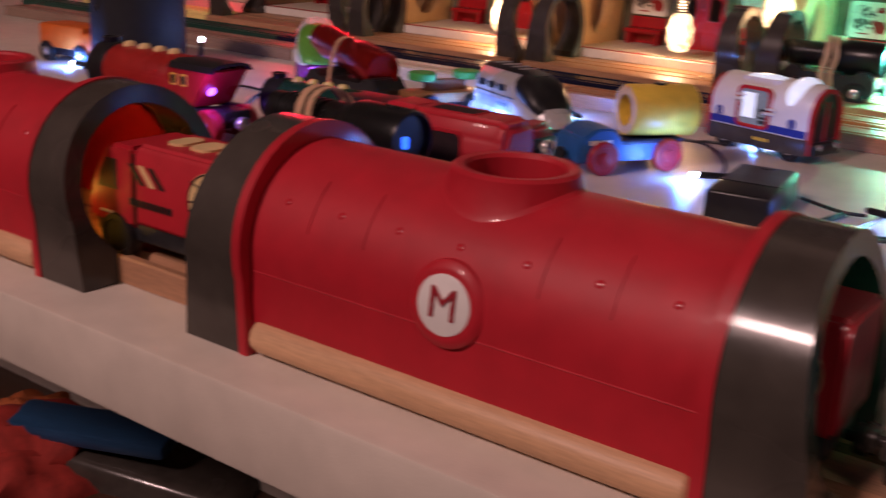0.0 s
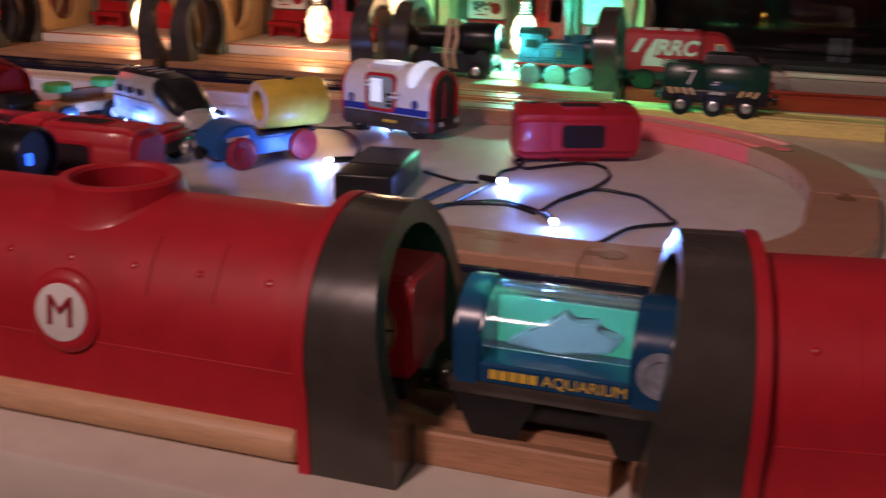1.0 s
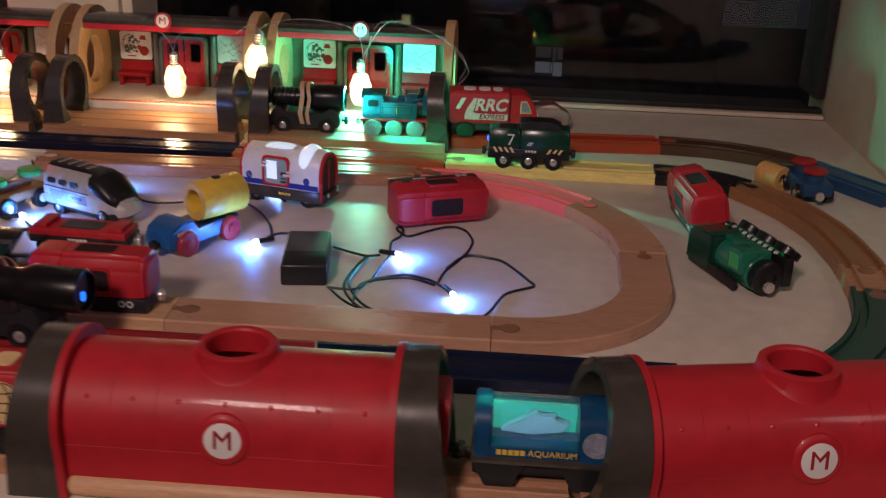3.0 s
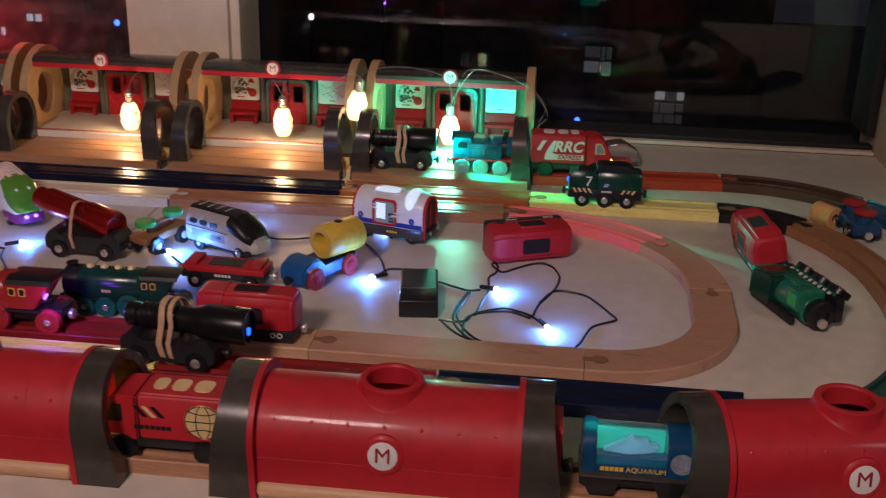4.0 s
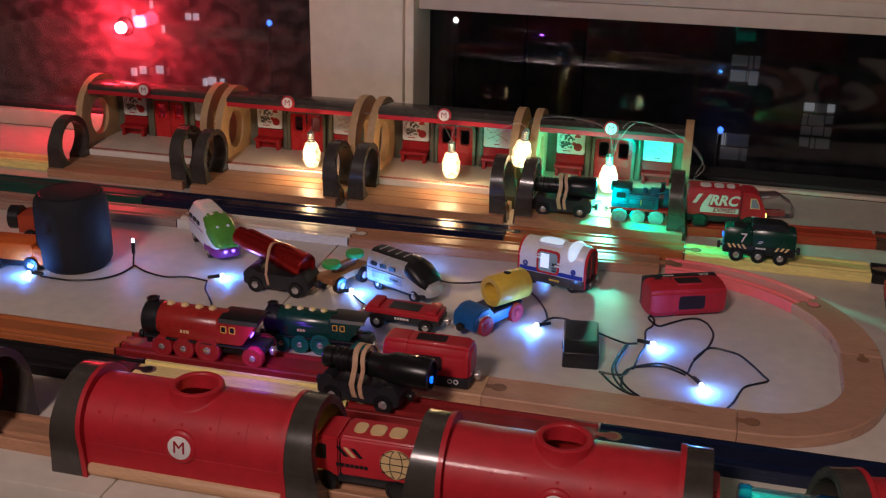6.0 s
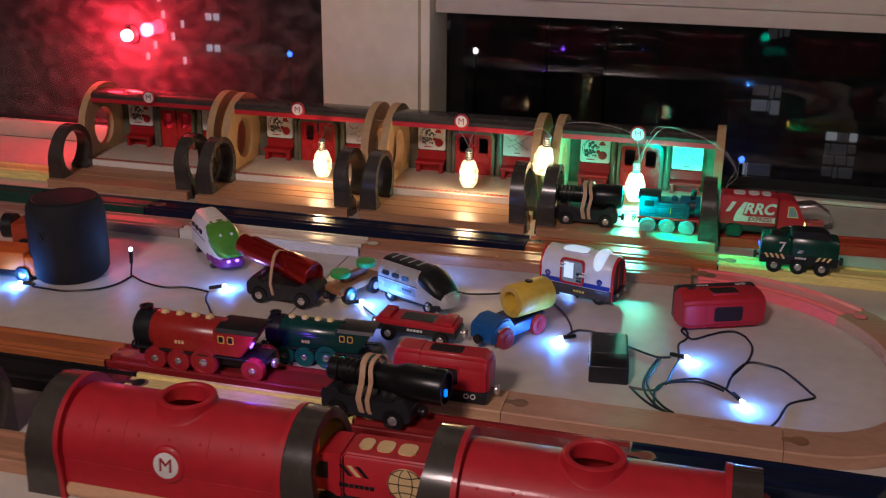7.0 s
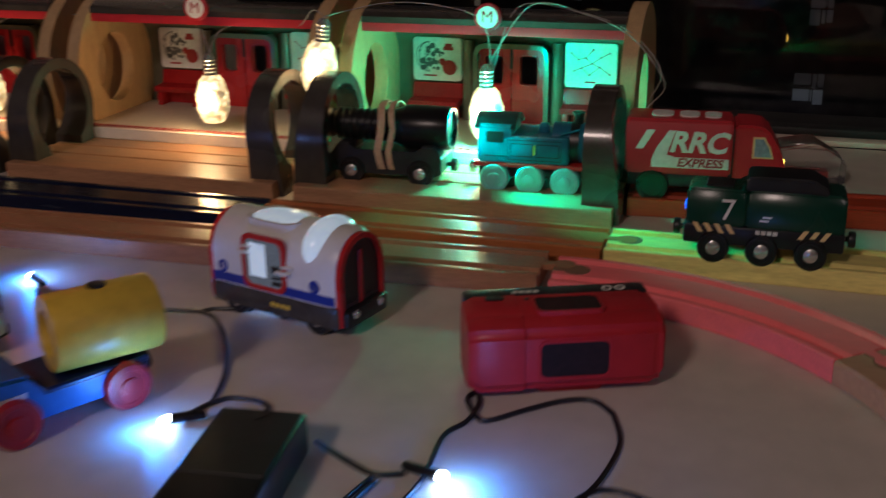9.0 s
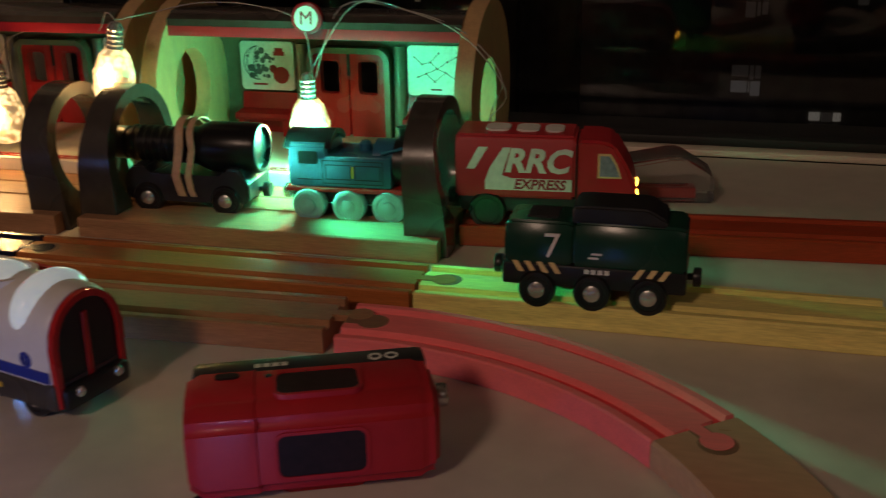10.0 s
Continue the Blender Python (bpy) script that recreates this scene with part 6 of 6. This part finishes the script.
strand([(-27.0, 102.7, 11.8), (-27.2, 107.5, 11.6), (-24, 108.2, 12.2), (-20, 108, 12.1), (-16.4, 106.6, 11.2), (-15.4, 105.6, 7.6)])
strand([(-15.4, 105.8, 7.8), (-14, 107.6, 12.2), (-10, 108, 12.0), (-6.6, 107, 11.2), (-4.6, 106.4, 9.9), (-3.4, 106.2, 8.0), (-4.2, 106.6, 5.4), (-2.0, 107.4, 2.2), (1.2, 108.6, 0.9)])
strand([(-16.0, 105.8, 7.8), (-13, 107.2, 12.4), (-9, 107.6, 11.8), (-6, 106.4, 10.8), (-4.0, 105.8, 9.0), (-3.1, 105.8, 7.2), (-4.4, 106.4, 5.0), (-2.0, 107.6, 2.0), (1.2, 108.8, 0.8)])
strand([(-38.2, 105.6, 8.2), (-38.0, 107.6, 9.8), (-35, 108.4, 10.4), (-31.5, 107.4, 10.2), (-28.6, 104.2, 12.0), (-27.1, 102.7, 11.8)])
strand([(-59.4, 105.6, 8.0), (-58.8, 107.6, 9.8), (-55, 108.4, 10.4), (-47, 108.4, 10.4), (-41, 108.2, 10.2), (-38.2, 105.8, 8.2)])


def clear_case(m):
    t = thing("battery_case", "clear peaked plastic battery case with a red strip", "battery case", m)
    s = B()
    prism(s, [(-4.2, 0.05), (4.2, 0.05), (4.2, 1.7), (2.1, 3.0), (1.5, 3.0), (-4.2, 1.9)], -1.7, 1.7, "y")
    bmesh.ops.bevel(s, geom=s.edges[:], offset=0.15, segments=2, affect="EDGES")
    part("case", s, CLEARP, t, "clear plastic shell")
    part("switch_strip", box(B(), (0.6, -0.3, 0.6), (5.0, 1.6, 0.7), 0.1), DOORRED, t, "red strip inside")


clear_case(at(5.2, 110.6, 0, 0, 0, 8))

# ---- coloured torch beams and added lights ----
# point light added behind the train for torch light bounced off the engine
lamp("green_bounce_fill", "POINT", (-0.152, 1.03, 0.052), 0.7, (0.0, 1.0, 0.64), 0.006)
lamp("green_torch_light", "SPOT", (-0.162, 0.990, 0.052), 3.6, (0.0, 1.0, 0.64), 0.009, (0.1, 0.975, 0.02), 84, 0.6)
# red lights added at the glass; the red glare's own source is unseen
lamp("red_glare_light", "SPOT", (-0.985, 1.185, 0.179), 3.8, (1.0, 0.02, 0.04), 0.012, (-0.985, 1.24, 0.179), 170, 0.2)
lamp("red_glare_spill", "POINT", (-0.985, 1.15, 0.179), 0.22, (1.0, 0.02, 0.04), 0.012)
lamp("lorry_headlight", "POINT", (-0.326, 0.300, 0.034), 0.006, (1.0, 0.55, 0.06), 0.003)
lamp("aquarium_light", "POINT", (0.02, 0.318, 0.072), 0.006, (0.02, 1.0, 0.55), 0.01)

lamp("violet_light", "POINT", (-0.424, 0.465, 0.045), 0.032, (0.24, 0.06, 1.0), 0.004)
# stand-in lamp for the red glare, mount and bulb added with it
t = thing("red_lamp", "small red lamp added at the window glass for the red glare", "lamp", at(-98.5, 123.2, 17.9))
part("lamp_mount", lathe(B(), [(1.6, 0), (1.5, 0.15), (0.5, 0.5), (0.4, 0.9)], (0, 0, 0), (0, -1, 0), 24), BLACK, t, "black mount of the added lamp")
part("bulb", lathe(B(), [(0.7, 0.9), (0.95, 1.1), (0.9, 1.7), (0.5, 2.1), (0.001, 2.2)], (0, 0, 0), (0, -1, 0), 20), mat("led_red_glow", (1, 0.1, 0.1), 0.4, var=0, glow=(1.0, 0.06, 0.07), power=60.0), t, "glowing red bulb")

# ---- toys stored below the sill ----
t = thing("toy_crate", "dark wooden crate of toys under the sill", "toy crate", at(-58, 48, -40))
part("crate", box(B(), (0, 0, 6), (60, 26, 12), 0.4), DKBROWN, t, "dark wooden crate")
t = thing("cloth_bag", "crumpled red cloth bag lying in the crate", "bag", at(-63, 45.5, -33))
s = B()
bmesh.ops.create_icosphere(s, subdivisions=4, radius=7)
for v in s.verts:
    n = noise.noise(v.co * 0.35) * 2.2 + noise.noise(v.co * 1.1) * 0.7
    v.co += v.co.normalized() * n
    v.co.z = max(v.co.z * 0.75 + 4, 0)
part("cloth", s, mat("red_cloth", (0.35, 0.03, 0.02), 0.85, var=0.25, scale=20, bump=0.5, bscale=600), t)
t = thing("cloth", "crumpled orange cloth in the crate", "cloth", at(-66.5, 48.5, -30))
s = B()
bmesh.ops.create_icosphere(s, subdivisions=4, radius=4)
for v in s.verts:
    v.co += v.co.normalized() * (noise.noise(v.co * 0.5 + Vector((3, 1, 2))) * 1.6 + noise.noise(v.co * 1.6) * 0.5)
    v.co.z = max(v.co.z * 0.8 + 2.5, 0)
part("fold", s, mat("orange_cloth", (0.45, 0.11, 0.03), 0.85, var=0.25, scale=20, bump=0.5, bscale=600), t)
t = thing("toy_board", "dark blue plastic toy board in the crate", "toy", at(-56.6, 49, -24, 6, 0, 23))
part("board", box(B(), (-1.5, 0, 0), (13.5, 4, 1.4), 0.5), BLUEW, t)
t = thing("toy_block", "grey plastic toy base in the crate", "toy", at(-54.5, 52, -31, 0, 6, 20))
part("base", box(B(), (0, 0, 3), (16, 9, 4), 1.0, 3), GREY, t)

# ---- night outside ----
FACADE = mat("night_facade", (0.12, 0.11, 0.10), 0.9, var=0.35, scale=0.5)
LITW = mat("lit_window", (0.8, 0.8, 0.8), 0.5, var=0, glow=(0.85, 0.92, 1.0), power=0.020)
LITB = mat("bright_lit_window", (0.8, 0.8, 0.8), 0.5, var=0, glow=(0.95, 0.95, 0.92), power=0.06)
LITD = mat("blind_lit_window", (0.5, 0.5, 0.5), 0.5, var=0, glow=(0.85, 0.8, 0.75), power=0.006)
LITS = mat("stair_window_glow", (0.8, 0.8, 0.8), 0.5, var=0, glow=(0.85, 0.92, 1.0), power=0.13)
LITY = mat("warm_lit_window", (0.8, 0.7, 0.5), 0.5, var=0, glow=(1.0, 0.85, 0.65), power=0.03)


def building(name, label, x0, x1, y, z0, z1):
    t = thing(name, label, "building", at(0, 0))
    part("wall", box(B(), ((x0 + x1) / 2, y + 300, (z0 + z1) / 2), (x1 - x0, 600, z1 - z0)), FACADE, t, "dark facade at night")
    return t


NIGHT = random.Random(5)


def lit(t, x, y, z, w, h, material=LITW, panes=1, dim=()):
    """A lit window of stacked panes, large ones split by bars and half-drawn curtains."""
    ph, n = h / panes, 3 if w > 40 else 1
    for k in range(panes):
        edges = [0.0] + sorted(NIGHT.uniform(0.2, 0.8) for _ in range(n - 1)) + [1.0]
        for a, b in zip(edges, edges[1:]):
            low = NIGHT.uniform(0.0, 0.25) if n > 1 else 0.0
            part("window", box(B(), (x - w / 2 + w * (a + b) / 2, y - 4, z - h / 2 + ph * (k + 0.5 + low / 2)), (max(w * (b - a) - 3, 2), 8, ph * (0.9 - low)), 1.0, 1),
                 LITD if k in dim or (n > 1 and NIGHT.random() < 0.35) else material, t, "lit window")


# metres below and across: the flats opposite, in centimetres
fl = building("apartment_building", "dark apartment building with few lit windows across the yard", -250, 420, 2200, -1300, 900)
lit(fl, 75, 2200, -403, 58, 62, LITW, 2, (1,))
lit(fl, 229, 2200, -508, 62, 96, LITB, 4, (0, 2))
lit(fl, 68, 2200, -566, 66, 60, LITB, 2, (0,))
lit(fl, 85, 2200, -250, 44, 70, LITD, 2)
lit(fl, 300, 2200, -230, 70, 60, LITD, 1)
t2 = building("apartment_building", "dark tower block with small lit stair windows", -1950, -1050, 2240, -1300, 1400)
for x, z in ((-1244, -320), (-1292, -300), (-1318, -372), (-1244, -405), (-1300, -262), (-1340, -400), (-1270, -350)):
    lit(t2, x, 2240, z, 9, 19, LITS)
for x, z in ((-1176, -300), (-1156, -300), (-1178, -372), (-1158, -372)):
    lit(t2, x, 2240, z, 15, 17, LITS)
for x, z, w in ((-1330, -512, 16), (-1306, -506, 18), (-1284, -508, 10), (-1262, -502, 20), (-1240, -506, 8), (-1146, -524, 12), (-1128, -520, 22), (-1102, -522, 12)):
    lit(t2, x, 2240, z, w, 20, LITS if w > 11 else LITD)
for x, z in ((-1815, -255), (-1806, -350), (-1780, -300)):
    lit(t2, x, 2240, z, 28, 34, LITD)
t3 = building("apartment_building", "dark low building behind the street lamps", -1000, -300, 2600, -1300, -180)
lit(t3, -700, 2600, -300, 16, 30, LITY, 2)
lit(t3, -760, 2600, -340, 18, 22, LITD)
lit(t3, -700, 2600, -345, 18, 22, LITD)
s = B()
box(s, (0, 4000, -1310), (20000, 9000, 20))
tagged(part("ground", s, mat("asphalt_night", (0.03, 0.03, 0.03), 0.5, var=0.2, scale=0.5)), "dark wet yard far below the windows", kind="structure")


def street_lamp(x, y, z, material):
    t = thing("street_lamp", "distant street lamp in the yard, blue ones added for reflections", "street lamp", at(x, y, -1300))
    part("pole", rod(B(), (0, 0, 0), (0, 0, z + 1300 - 8), 6, 4, 10), BLACK, t, "dark pole")
    part("lantern", lathe(B(), [(3, -5), (6, 0), (4.5, 5), (0.01, 8)], (0, 0, z + 1300), (0, 0, 1), 14), material, t, "glowing lantern")


SL = mat("street_lamp_glow", (1, 1, 1), 0.4, var=0, glow=(1.0, 0.95, 0.85), power=1.0)
GLINTB = mat("blue_reflection_glow", (0.2, 0.3, 1), 0.4, var=0, glow=(0.05, 0.15, 1.0), power=1.5)
street_lamp(-370, 2150, -232, SL)
# the two blue ones are added outside for a blue LED's reflection in the glass
street_lamp(-940, 2150, -360, GLINTB)
street_lamp(40, 2150, -520, GLINTB)
street_lamp(-520, 2150, -330, SL)
